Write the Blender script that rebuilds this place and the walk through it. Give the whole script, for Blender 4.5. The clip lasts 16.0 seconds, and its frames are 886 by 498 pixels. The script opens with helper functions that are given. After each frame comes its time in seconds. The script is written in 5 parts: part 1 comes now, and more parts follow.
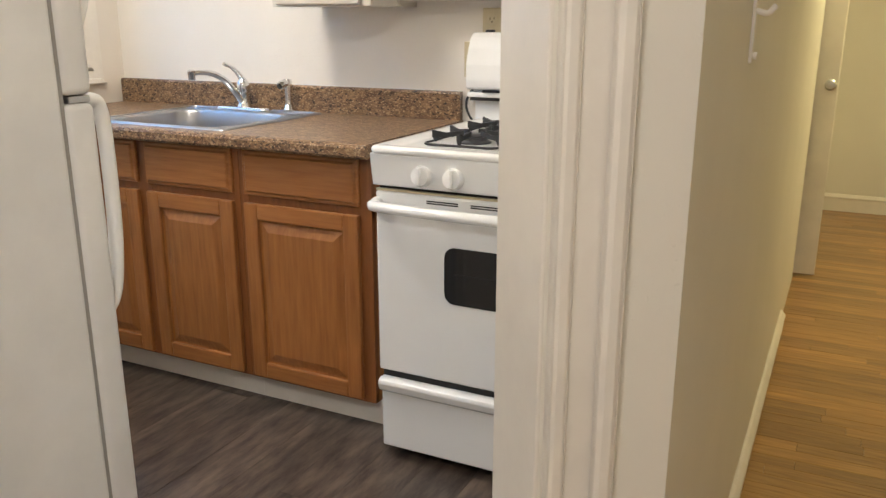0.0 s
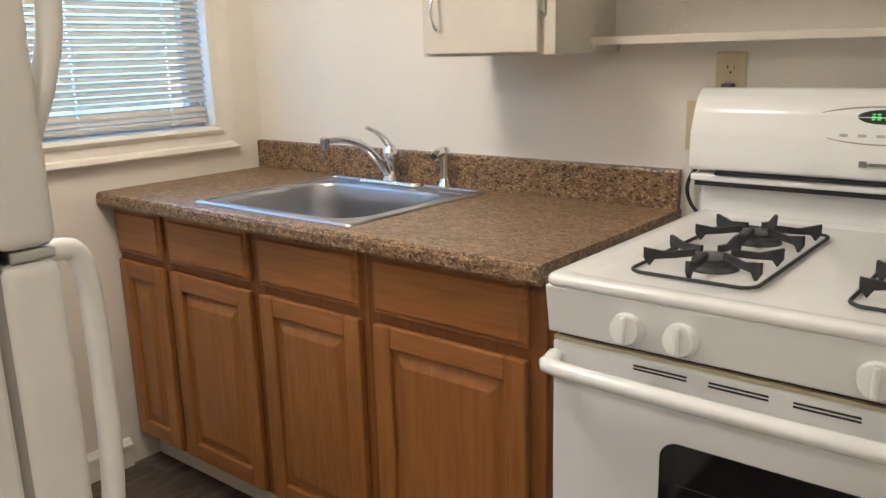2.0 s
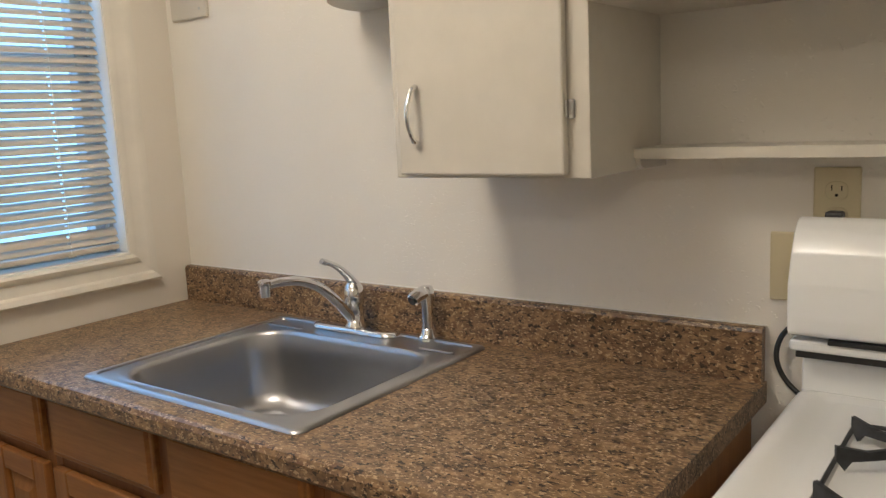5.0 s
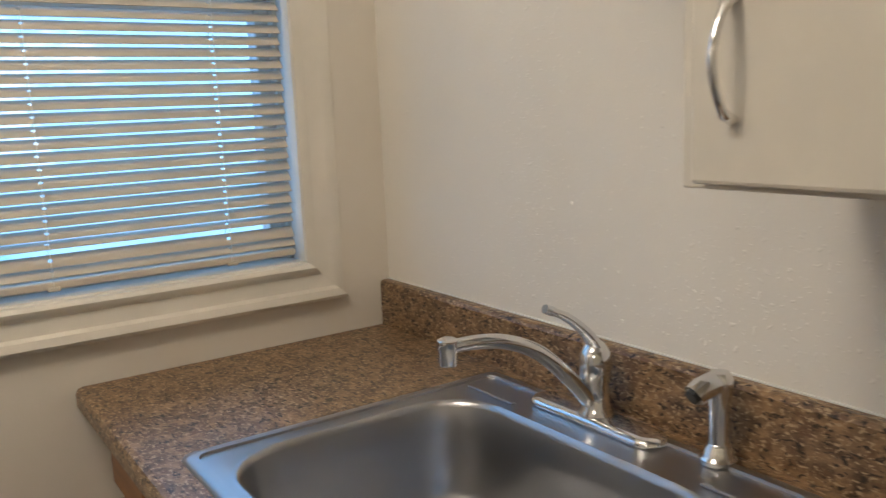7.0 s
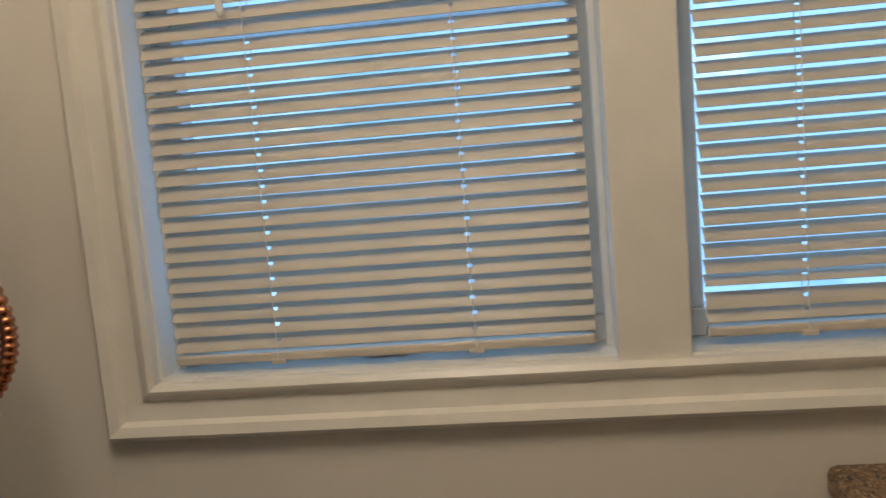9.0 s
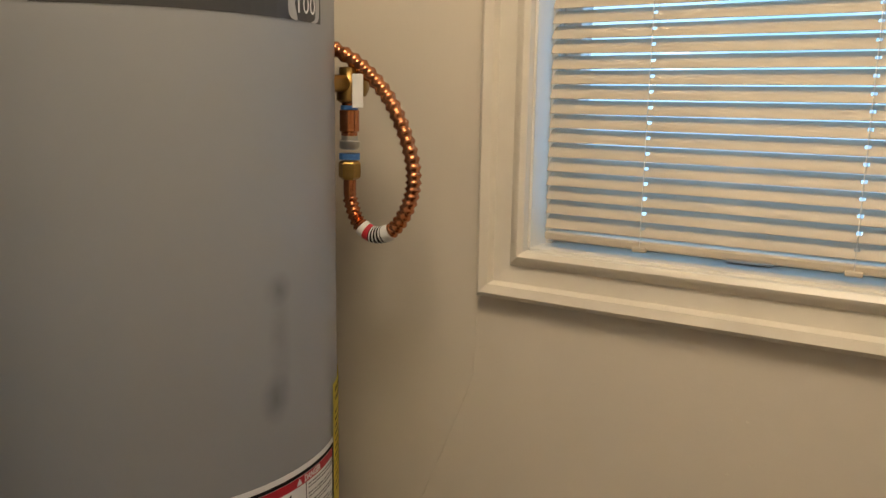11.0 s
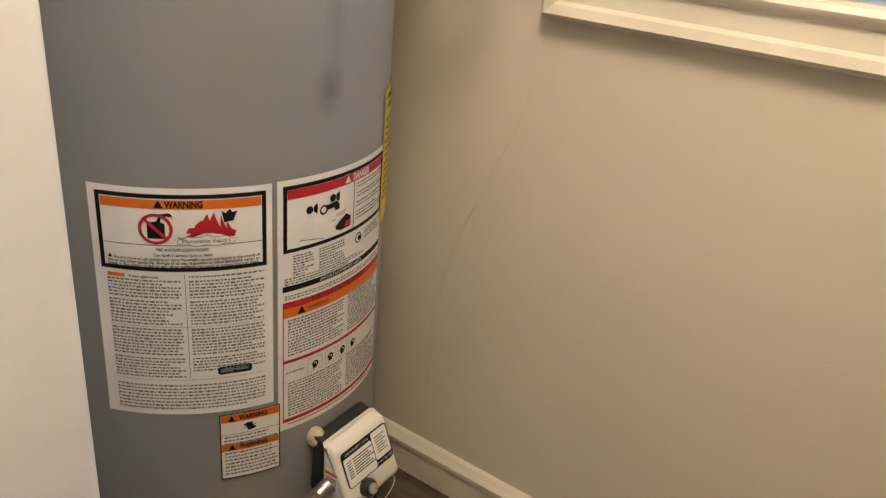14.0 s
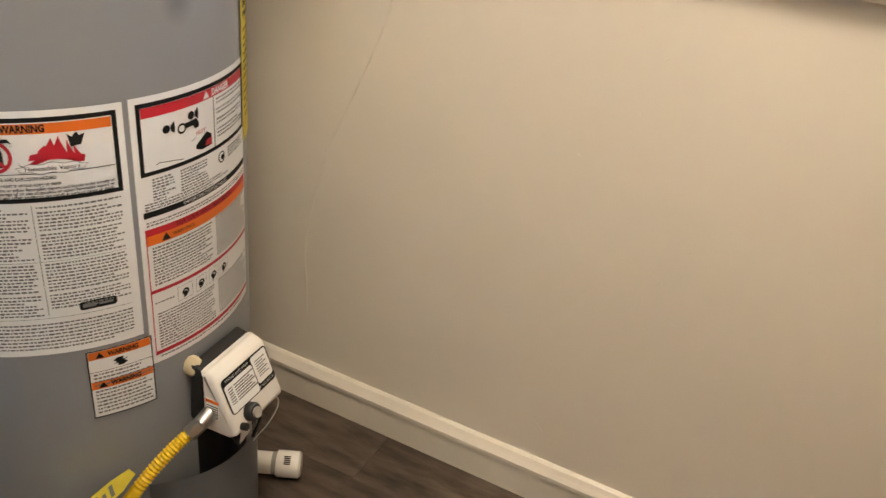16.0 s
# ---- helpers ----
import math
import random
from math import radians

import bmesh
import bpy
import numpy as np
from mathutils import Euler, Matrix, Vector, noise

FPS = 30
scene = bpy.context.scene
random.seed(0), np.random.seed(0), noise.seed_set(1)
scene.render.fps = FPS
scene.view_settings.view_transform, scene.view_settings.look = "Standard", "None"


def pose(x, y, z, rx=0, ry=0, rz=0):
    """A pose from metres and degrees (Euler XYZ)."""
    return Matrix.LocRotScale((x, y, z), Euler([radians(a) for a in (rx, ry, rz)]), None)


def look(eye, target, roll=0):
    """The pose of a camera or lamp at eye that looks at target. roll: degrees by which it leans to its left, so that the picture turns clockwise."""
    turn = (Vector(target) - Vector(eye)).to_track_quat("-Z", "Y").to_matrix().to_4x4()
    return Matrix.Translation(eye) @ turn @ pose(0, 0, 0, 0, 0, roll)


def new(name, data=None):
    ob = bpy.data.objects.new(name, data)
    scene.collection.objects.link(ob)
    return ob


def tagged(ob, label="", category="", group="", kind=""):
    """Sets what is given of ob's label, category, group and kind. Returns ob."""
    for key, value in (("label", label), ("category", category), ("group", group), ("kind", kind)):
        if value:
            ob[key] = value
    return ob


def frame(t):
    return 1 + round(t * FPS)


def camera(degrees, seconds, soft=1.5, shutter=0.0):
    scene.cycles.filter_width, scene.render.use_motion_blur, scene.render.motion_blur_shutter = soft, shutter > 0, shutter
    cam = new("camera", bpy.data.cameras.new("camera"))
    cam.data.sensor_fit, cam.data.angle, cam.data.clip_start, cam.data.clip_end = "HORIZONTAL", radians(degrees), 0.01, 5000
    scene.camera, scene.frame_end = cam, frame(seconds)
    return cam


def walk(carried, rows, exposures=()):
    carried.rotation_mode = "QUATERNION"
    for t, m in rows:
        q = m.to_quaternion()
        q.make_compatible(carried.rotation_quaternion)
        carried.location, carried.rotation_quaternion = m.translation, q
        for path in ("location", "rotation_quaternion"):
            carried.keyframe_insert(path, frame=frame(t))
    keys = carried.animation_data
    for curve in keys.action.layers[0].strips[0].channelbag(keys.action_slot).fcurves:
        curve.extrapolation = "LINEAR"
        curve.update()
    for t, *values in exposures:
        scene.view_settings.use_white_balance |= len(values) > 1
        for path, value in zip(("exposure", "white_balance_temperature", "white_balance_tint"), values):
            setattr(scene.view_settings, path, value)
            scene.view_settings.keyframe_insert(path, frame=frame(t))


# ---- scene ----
cam = camera(57.1, 16.0, soft=1.3, shutter=0.2)
EXPOSURES = [(0, 3.36, 5900, 11), (0.5, 3.33, 5900, 11), (2, 3.05, 6050, 11), (4, 2.62, 6300, 11), (6.5, 2.42, 6350, 11), (9, 1.88, 6750, 12), (9.5, 1.95, 7000, 12), (12, 2.74, 8100, 12), (13.5, 3.05, 7800, 12), (14.5, 3.25, 7300, 12), (16, 3.48, 6900, 12)]
PATH = [
    (0, (2.78, -2.567, 1.248), (1.927, -0.841, 0.706), 0.0),
    (0.5, (2.699, -2.339, 1.256), (1.704, -0.698, 0.692), -0.2),
    (1, (2.557, -2.14, 1.261), (1.473, -0.556, 0.7), -0.2),
    (1.5, (2.457, -1.971, 1.277), (1.258, -0.459, 0.754), -1.0),
    (2, (2.374, -1.887, 1.303), (1.145, -0.382, 0.832), -1.5),
    (2.5, (2.294, -1.854, 1.353), (1.075, -0.326, 0.929), -2.2),
    (3, (2.239, -1.852, 1.369), (1.045, -0.292, 0.993), -3.0),
    (3.5, (2.175, -1.79, 1.368), (1.021, -0.192, 1.026), -3.5),
    (4, (2.103, -1.698, 1.404), (0.968, -0.083, 1.082), -3.6),
    (6.5, (1.653, -0.97, 1.37), (0.202, 0.368, 1.047), -0.9),
    (7, (1.504, -0.882, 1.369), (-0.124, 0.23, 1.031), -2.4),
    (7.5, (1.333, -0.866, 1.384), (-0.443, -0.027, 1.007), -3.9),
    (8, (1.192, -0.906, 1.367), (-0.701, -0.384, 0.989), -5.2),
    (8.5, (1.132, -0.954, 1.326), (-0.85, -0.868, 1.075), -6.6),
    (9, (1.084, -1.004, 1.365), (-0.888, -1.244, 1.131), -4.8),
    (9.5, (1.086, -0.994, 1.371), (-0.814, -1.587, 1.18), -4.1),
    (12, (1.152, -1.014, 1.237), (-0.43, -2.122, 0.719), 2.4),
    (12.5, (1.149, -1.012, 1.217), (-0.398, -2.108, 0.581), 3.2),
    (13, (1.147, -1.015, 1.203), (-0.379, -2.086, 0.479), 3.9),
    (13.5, (1.142, -1.011, 1.19), (-0.366, -2.064, 0.403), 4.5),
    (14, (1.145, -1.007, 1.181), (-0.352, -2.036, 0.343), 5.1),
    (14.5, (1.142, -1.01, 1.177), (-0.34, -2.013, 0.284), 5.9),
    (15, (1.139, -1.014, 1.174), (-0.344, -1.971, 0.234), 6.3),
    (15.5, (1.139, -1.014, 1.173), (-0.379, -1.885, 0.205), 6.5),
    (16, (1.136, -1.018, 1.168), (-0.456, -1.715, 0.178), 6.7),
]
walk(cam, [(t, look(*p)) for t, *p in PATH], EXPOSURES)

# ---- light ----
world = bpy.data.worlds.new("sky")
scene.world = world
world.use_nodes = True
_n = world.node_tree.nodes
_sky = _n.new("ShaderNodeTexSky")
_sky.sky_type = 'NISHITA'
_sky.sun_disc = False
_sky.sun_elevation = radians(38)
_sky.sun_rotation = radians(60)
_n["Background"].inputs["Strength"].default_value = 0.06
world.node_tree.links.new(_sky.outputs["Color"], _n["Background"].inputs["Color"])

_sun = new("sun", bpy.data.lights.new("sun", 'SUN'))
_sun.data.energy = 0.5
_sun.data.angle = radians(10)
_sun.data.color = (1.0, 0.95, 0.86)
_sun.matrix_world = look((6, 3, 7), (0, 0, 0))


def area_lamp(name, at, size, watts, colour, down=True):
    d = bpy.data.lights.new(name, 'AREA')
    d.shape = 'DISK'
    d.size, d.energy, d.color = size, watts, colour
    ob = new(name, d)
    ob.location = at
    return ob


# hall and entry lamps are added fill, placed out of view to brighten
HALL_FILL, ENTRY_FILL = (3.4, 1.6, 2.33), (2.72, -3.05, 2.33)
KITCHEN_LAMP = (0.90, -1.18, 2.28)
_bulb = bpy.data.lights.new("kitchen_lamp", 'POINT')
_bulb.energy, _bulb.color, _bulb.shadow_soft_size = 6.3, (1.0, 0.90, 0.75), 0.24
new("kitchen_lamp", _bulb).location = KITCHEN_LAMP
area_lamp("hall_fill", HALL_FILL, 0.30, 2.6, (1.0, 0.83, 0.40))
area_lamp("entry_fill", ENTRY_FILL, 0.42, 3.0, (1.0, 0.91, 0.80))


# daylight of the sky at each half of the window
for wy in (-1.235, -0.503):
    d = bpy.data.lights.new("window_daylight", 'AREA')
    d.shape, d.size, d.size_y = 'RECTANGLE', 0.62, 0.98
    d.energy, d.color = 0.62, (0.18, 0.49, 1.0)
    ob = new("window_daylight", d)
    ob.matrix_world = look((-0.15, wy, 1.575), (1.0, wy, 1.575))

# ---- materials ----
def material(name, base, rough=0.5, metal=0.0, other=None, scale=8.0, amount=0.5, stretch=(1, 1, 1),
             bump=0.0, bump_scale=60.0, stain=0.0, random_value=0.0, coat=0.0, detail=6.0, spec=0.5, rough_var=0.0, per_piece=False):
    m = bpy.data.materials.new(name)
    m.use_nodes = True
    nt = m.node_tree
    N, L = nt.nodes, nt.links
    p = N["Principled BSDF"]
    p.inputs["Roughness"].default_value = rough
    p.inputs["Metallic"].default_value = metal
    p.inputs["Specular IOR Level"].default_value = spec
    p.inputs["Coat Weight"].default_value = coat
    tc = N.new("ShaderNodeTexCoord")
    mp = N.new("ShaderNodeMapping")
    mp.inputs["Scale"].default_value = stretch
    L.new(tc.outputs["Object"], mp.inputs["Vector"])
    if per_piece:       # each piece takes its grain from another place
        ge = N.new("ShaderNodeNewGeometry")
        oi0 = N.new("ShaderNodeObjectInfo")
        sc0 = N.new("ShaderNodeMath")
        sc0.operation = 'MULTIPLY'
        sc0.inputs[1].default_value = 37.0
        L.new(oi0.outputs["Random"], sc0.inputs[0])
        ad0 = N.new("ShaderNodeVectorMath")
        L.new(ge.outputs["Position"], ad0.inputs[0])
        L.new(sc0.outputs["Value"], ad0.inputs[1])
        L.new(ad0.outputs["Vector"], mp.inputs["Vector"])
    no = N.new("ShaderNodeTexNoise")
    no.inputs["Scale"].default_value = scale
    no.inputs["Detail"].default_value = detail
    no.inputs["Roughness"].default_value = 0.6
    L.new(mp.outputs["Vector"], no.inputs["Vector"])
    ramp = N.new("ShaderNodeValToRGB")
    ramp.color_ramp.elements[0].position = 0.5 - 0.25 * amount
    ramp.color_ramp.elements[1].position = 0.5 + 0.25 * amount
    o = other or tuple(c * 0.93 for c in base)
    ramp.color_ramp.elements[0].color = (*o, 1)
    ramp.color_ramp.elements[1].color = (*base, 1)
    L.new(no.outputs["Fac"], ramp.inputs["Fac"])
    col = ramp.outputs["Color"]
    if stain or random_value:
        hv = N.new("ShaderNodeHueSaturation")
        L.new(col, hv.inputs["Color"])
        val = None
        if stain:
            n2 = N.new("ShaderNodeTexNoise")
            n2.inputs["Scale"].default_value = 1.7
            n2.inputs["Detail"].default_value = 3
            L.new(tc.outputs["Object"], n2.inputs["Vector"])
            mr = N.new("ShaderNodeMapRange")
            mr.inputs["From Min"].default_value, mr.inputs["From Max"].default_value = 0.3, 0.7
            mr.inputs["To Min"].default_value, mr.inputs["To Max"].default_value = 1 - stain, 1 + stain
            L.new(n2.outputs["Fac"], mr.inputs["Value"])
            val = mr.outputs["Result"]
        if random_value:
            oi = N.new("ShaderNodeObjectInfo")
            mr2 = N.new("ShaderNodeMapRange")
            mr2.inputs["To Min"].default_value, mr2.inputs["To Max"].default_value = 1 - random_value, 1 + random_value
            L.new(oi.outputs["Random"], mr2.inputs["Value"])
            if val is not None:
                mu = N.new("ShaderNodeMath")
                mu.operation = 'MULTIPLY'
                L.new(val, mu.inputs[0])
                L.new(mr2.outputs["Result"], mu.inputs[1])
                val = mu.outputs["Value"]
            else:
                val = mr2.outputs["Result"]
        L.new(val, hv.inputs["Value"])
        col = hv.outputs["Color"]
    L.new(col, p.inputs["Base Color"])
    if rough_var:
        mr3 = N.new("ShaderNodeMapRange")
        mr3.inputs["To Min"].default_value, mr3.inputs["To Max"].default_value = rough - rough_var, rough + rough_var
        L.new(no.outputs["Fac"], mr3.inputs["Value"])
        L.new(mr3.outputs["Result"], p.inputs["Roughness"])
    if bump:
        n3 = N.new("ShaderNodeTexNoise")
        n3.inputs["Scale"].default_value = bump_scale
        n3.inputs["Detail"].default_value = 4
        L.new(mp.outputs["Vector"], n3.inputs["Vector"])
        b = N.new("ShaderNodeBump")
        b.inputs["Strength"].default_value = bump
        b.inputs["Distance"].default_value = 0.002
        L.new(n3.outputs["Fac"], b.inputs["Height"])
        L.new(b.outputs["Normal"], p.inputs["Normal"])
    return m


def plaster(name, base, bits=0.55):
    """Old painted plaster: fine roller stipple, with scattered raised bits under the paint."""
    m = material(name, base, rough=0.62, scale=3.0, amount=1.4, stain=0.02, bump=0.10, bump_scale=170, spec=0.35)
    nt = m.node_tree
    N, L = nt.nodes, nt.links
    p = N["Principled BSDF"]
    tc = N.new("ShaderNodeTexCoord")
    vo = N.new("ShaderNodeTexVoronoi")
    vo.inputs["Scale"].default_value = 90
    wob = N.new("ShaderNodeTexNoise")
    wob.inputs["Scale"].default_value = 35
    mixv = N.new("ShaderNodeMix")
    mixv.data_type = 'VECTOR'
    mixv.inputs[0].default_value = 0.035
    L.new(tc.outputs["Object"], mixv.inputs[4])
    L.new(wob.outputs["Color"], mixv.inputs[5])
    L.new(tc.outputs["Object"], wob.inputs["Vector"])
    L.new(mixv.outputs[1], vo.inputs["Vector"])
    dots = N.new("ShaderNodeMapRange")
    dots.inputs["From Min"].default_value, dots.inputs["From Max"].default_value = 0.08, 0.24
    dots.inputs["To Min"].default_value, dots.inputs["To Max"].default_value = 1.0, 0.0
    L.new(vo.outputs["Distance"], dots.inputs["Value"])
    big = N.new("ShaderNodeTexNoise")
    big.inputs["Scale"].default_value = 2.6
    big.inputs["Detail"].default_value = 5
    L.new(tc.outputs["Object"], big.inputs["Vector"])
    where = N.new("ShaderNodeMapRange")
    where.inputs["From Min"].default_value, where.inputs["From Max"].default_value = 0.46, 0.62
    L.new(big.outputs["Fac"], where.inputs["Value"])
    mul = N.new("ShaderNodeMath")
    mul.operation = 'MULTIPLY'
    L.new(dots.outputs["Result"], mul.inputs[0])
    L.new(where.outputs["Result"], mul.inputs[1])
    b = N.new("ShaderNodeBump")
    b.inputs["Strength"].default_value = bits
    b.inputs["Distance"].default_value = 0.0025
    L.new(mul.outputs["Value"], b.inputs["Height"])
    old = p.inputs["Normal"].links[0].from_node
    L.new(old.outputs["Normal"], b.inputs["Normal"])
    L.new(b.outputs["Normal"], p.inputs["Normal"])
    return m


def laminate(name):
    """Brown granite-look laminate: tan, brown and near-black flecks, longer along x."""
    m = material(name, (0.370, 0.228, 0.115), rough=0.36, scale=52, amount=0.75, stretch=(0.85, 1, 1),
                 other=(0.060, 0.031, 0.017), spec=0.5, bump=0.06, bump_scale=260)
    nt = m.node_tree
    N, L = nt.nodes, nt.links
    p = N["Principled BSDF"]
    src = p.inputs["Base Color"].links[0].from_socket
    tc = N.new("ShaderNodeTexCoord")
    mp = N.new("ShaderNodeMapping")
    mp.inputs["Scale"].default_value = (0.7, 1.2, 1.2)
    L.new(tc.outputs["Object"], mp.inputs["Vector"])
    for sc, lo, hi, colour in ((58, 0.52, 0.66, (0.150, 0.080, 0.040, 1)), (175, 0.56, 0.63, (0.48, 0.34, 0.20, 1)),
                               (130, 0.57, 0.63, (0.030, 0.018, 0.013, 1))):
        no = N.new("ShaderNodeTexNoise")
        no.inputs["Scale"].default_value = sc
        no.inputs["Detail"].default_value = 3
        no.inputs["Distortion"].default_value = 0.6
        L.new(mp.outputs["Vector"], no.inputs["Vector"])
        mr = N.new("ShaderNodeMapRange")
        mr.inputs["From Min"].default_value, mr.inputs["From Max"].default_value = lo, hi
        L.new(no.outputs["Fac"], mr.inputs["Value"])
        mx = N.new("ShaderNodeMix")
        mx.data_type = 'RGBA'
        L.new(mr.outputs["Result"], mx.inputs[0])
        L.new(src, mx.inputs[6])
        mx.inputs[7].default_value = colour
        src = mx.outputs[2]
    L.new(src, p.inputs["Base Color"])
    return m


def oak(name, stretch, base=(0.385, 0.160, 0.042), other=(0.235, 0.085, 0.020)):
    return material(name, base, rough=0.42, other=other, scale=5.5, amount=1.0, stretch=stretch, detail=8,
                    bump=0.12, bump_scale=24, stain=0.08, random_value=0.06, coat=0.12)


def glass_material():
    m = bpy.data.materials.new("window_glass")
    m.use_nodes = True
    p = m.node_tree.nodes["Principled BSDF"]
    p.inputs["Transmission Weight"].default_value = 1.0
    p.inputs["Roughness"].default_value = 0.02
    p.inputs["IOR"].default_value = 1.02
    return m


def glow(name, colour, strength):
    m = bpy.data.materials.new(name)
    m.use_nodes = True
    p = m.node_tree.nodes["Principled BSDF"]
    p.inputs["Base Color"].default_value = (*colour, 1)
    p.inputs["Emission Color"].default_value = (*colour, 1)
    p.inputs["Emission Strength"].default_value = strength
    return m


WALL = plaster("wall_paint", (0.80, 0.755, 0.68), bits=0.5)
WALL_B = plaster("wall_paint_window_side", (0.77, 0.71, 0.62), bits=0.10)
HALLW = plaster("hall_wall_paint", (0.80, 0.76, 0.66), bits=0.4)
CEIL = material("ceiling_paint", (0.82, 0.80, 0.76), rough=0.8, bump=0.1, bump_scale=120)
TRIM = material("trim_paint", (0.80, 0.75, 0.66), rough=0.34, bump=0.06, bump_scale=40, stain=0.02, spec=0.5)
CABPAINT = material("cabinet_paint", (0.63, 0.585, 0.505), rough=0.4, bump=0.08, bump_scale=60, stain=0.02)
OAK_V = oak("oak_upright", (14, 14, 1.0))
OAK_H = oak("oak_level", (1.0, 14, 14))
# darker copy of the oak: shade on the face frame put into its colour
OAK_FRAME_SHADED = oak("oak_face_frame_shaded", (14, 14, 1.0), (0.27, 0.100, 0.027), (0.17, 0.058, 0.015))
LAM = laminate("granite_laminate")
STEEL = material("satin_steel", (0.46, 0.46, 0.47), rough=0.31, metal=1.0, scale=14, amount=1.5,
                 other=(0.43, 0.43, 0.44), bump=0.015, bump_scale=420, rough_var=0.03)
CHROME = material("chrome", (0.78, 0.78, 0.78), rough=0.07, metal=1.0, scale=5)
ENAMEL = material("white_enamel", (0.84, 0.84, 0.825), rough=0.17, scale=4, amount=1.5, stain=0.015, spec=0.5, bump=0.02, bump_scale=30)
PLASTIC = material("white_plastic", (0.83, 0.81, 0.76), rough=0.36, scale=5, stain=0.015)
FRIDGEW = material("fridge_paint", (0.82, 0.80, 0.76), rough=0.40, scale=5, stain=0.015, bump=0.10, bump_scale=420)
GASKET = material("grey_gasket", (0.36, 0.34, 0.31), rough=0.7)
BLACK = material("black_plastic", (0.02, 0.02, 0.02), rough=0.4, scale=30)
DARKGLASS = material("oven_glass", (0.012, 0.012, 0.013), rough=0.06, scale=5, spec=0.6)
BURNERM = material("dark_burner_metal", (0.085, 0.085, 0.09), rough=0.42, scale=40, other=(0.055, 0.055, 0.058))
IRON = material("cast_iron", (0.036, 0.036, 0.038), rough=0.55, scale=60, bump=0.25, bump_scale=200, other=(0.02, 0.02, 0.02))
VINYL = material("vinyl_plank", (0.138, 0.102, 0.077), rough=0.42, other=(0.022, 0.0155, 0.0115), scale=7, stretch=(4.6, 1.0, 1),
                 amount=0.75, random_value=0.12, stain=0.22, bump=0.30, bump_scale=22, detail=9, per_piece=True)
OAKFLOOR = material("oak_strip", (0.42, 0.235, 0.062), rough=0.30, other=(0.20, 0.095, 0.022), scale=6, stretch=(1.2, 14, 1),
                    amount=1.1, random_value=0.30, stain=0.10, bump=0.06, bump_scale=12, coat=0.2, per_piece=True)
DARKGAP = material("dark_joint", (0.035, 0.026, 0.02), rough=0.9)
BLINDM = material("blind_vinyl", (0.60, 0.53, 0.435), rough=0.45, scale=10)
HEATER = material("grey_heater_paint", (0.275, 0.285, 0.300), rough=0.33, scale=5, amount=1.5, stain=0.04, bump=0.03, bump_scale=25, other=(0.25, 0.26, 0.275))
HEATTOP = material("light_grey_plastic", (0.42, 0.42, 0.42), rough=0.45)
COPPER = material("copper", (0.62, 0.24, 0.11), rough=0.24, metal=1.0, scale=25, other=(0.42, 0.16, 0.08), amount=1.2)
BRASS = material("brass", (0.45, 0.29, 0.10), rough=0.33, metal=1.0, scale=30, other=(0.30, 0.19, 0.07))
ZINC = material("zinc", (0.55, 0.55, 0.53), rough=0.35, metal=1.0, scale=30)
PAPER = material("label_paper", (0.86, 0.86, 0.85), rough=0.5, scale=8)
INK = material("black_ink", (0.012, 0.012, 0.012), rough=0.7, spec=0.2)
GREYINK = material("small_print_ink", (0.20, 0.20, 0.20), rough=0.7, spec=0.2)
BANDM = material("dark_band_ink", (0.045, 0.045, 0.048), rough=0.45)
ORANGE = material("orange_ink", (0.80, 0.17, 0.02), rough=0.5)
RED = material("red_ink", (0.52, 0.015, 0.03), rough=0.5)
YELLOW = material("yellow_coating", (0.80, 0.52, 0.02), rough=0.35, scale=20)
YPAPER = material("yellow_paper", (0.74, 0.58, 0.05), rough=0.55, scale=20)
BLUEBAND = material("blue_tape", (0.04, 0.16, 0.42), rough=0.5)
IVORY = material("ivory_plastic", (0.60, 0.52, 0.34), rough=0.4)
GLASS = glass_material()
GREEN_LED = glow("green_digits", (0.05, 0.9, 0.15), 0.05)
# bluish daylight is put into this ground colour, seen between the slats
GROUNDM = material("blue_tinted_ground", (0.33, 0.38, 0.44), rough=0.9, scale=3, other=(0.25, 0.30, 0.34), stain=0.15)


def yard_glow_material():
    """Self-lit backdrop: pale blue yard light put into emission, with bright and leafy gaps."""
    m = glow("yard_glow", (0.10, 0.20, 0.32), 1.0)
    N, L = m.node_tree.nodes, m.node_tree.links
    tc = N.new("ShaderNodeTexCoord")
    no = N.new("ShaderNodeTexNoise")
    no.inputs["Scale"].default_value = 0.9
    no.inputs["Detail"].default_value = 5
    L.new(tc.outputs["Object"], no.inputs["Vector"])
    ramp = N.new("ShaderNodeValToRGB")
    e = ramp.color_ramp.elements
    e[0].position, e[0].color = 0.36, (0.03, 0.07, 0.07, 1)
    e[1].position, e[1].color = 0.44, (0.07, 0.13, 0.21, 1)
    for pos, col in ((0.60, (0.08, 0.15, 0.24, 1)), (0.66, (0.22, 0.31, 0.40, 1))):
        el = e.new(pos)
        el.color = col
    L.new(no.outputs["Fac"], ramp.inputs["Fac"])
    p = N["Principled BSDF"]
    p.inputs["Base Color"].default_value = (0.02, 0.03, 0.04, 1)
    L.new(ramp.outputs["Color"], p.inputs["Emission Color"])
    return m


YARD_GLOW = yard_glow_material()
SHADE = glow("lamp_diffuser", (1.0, 0.85, 0.65), 0.3)


# ---- mesh helpers ----
def thing(name, label, category, at=(0, 0, 0), group="", kind=""):
    ob = new(name)
    ob.empty_display_size = 0.05
    ob.location = at
    return tagged(ob, label, category, group, kind)


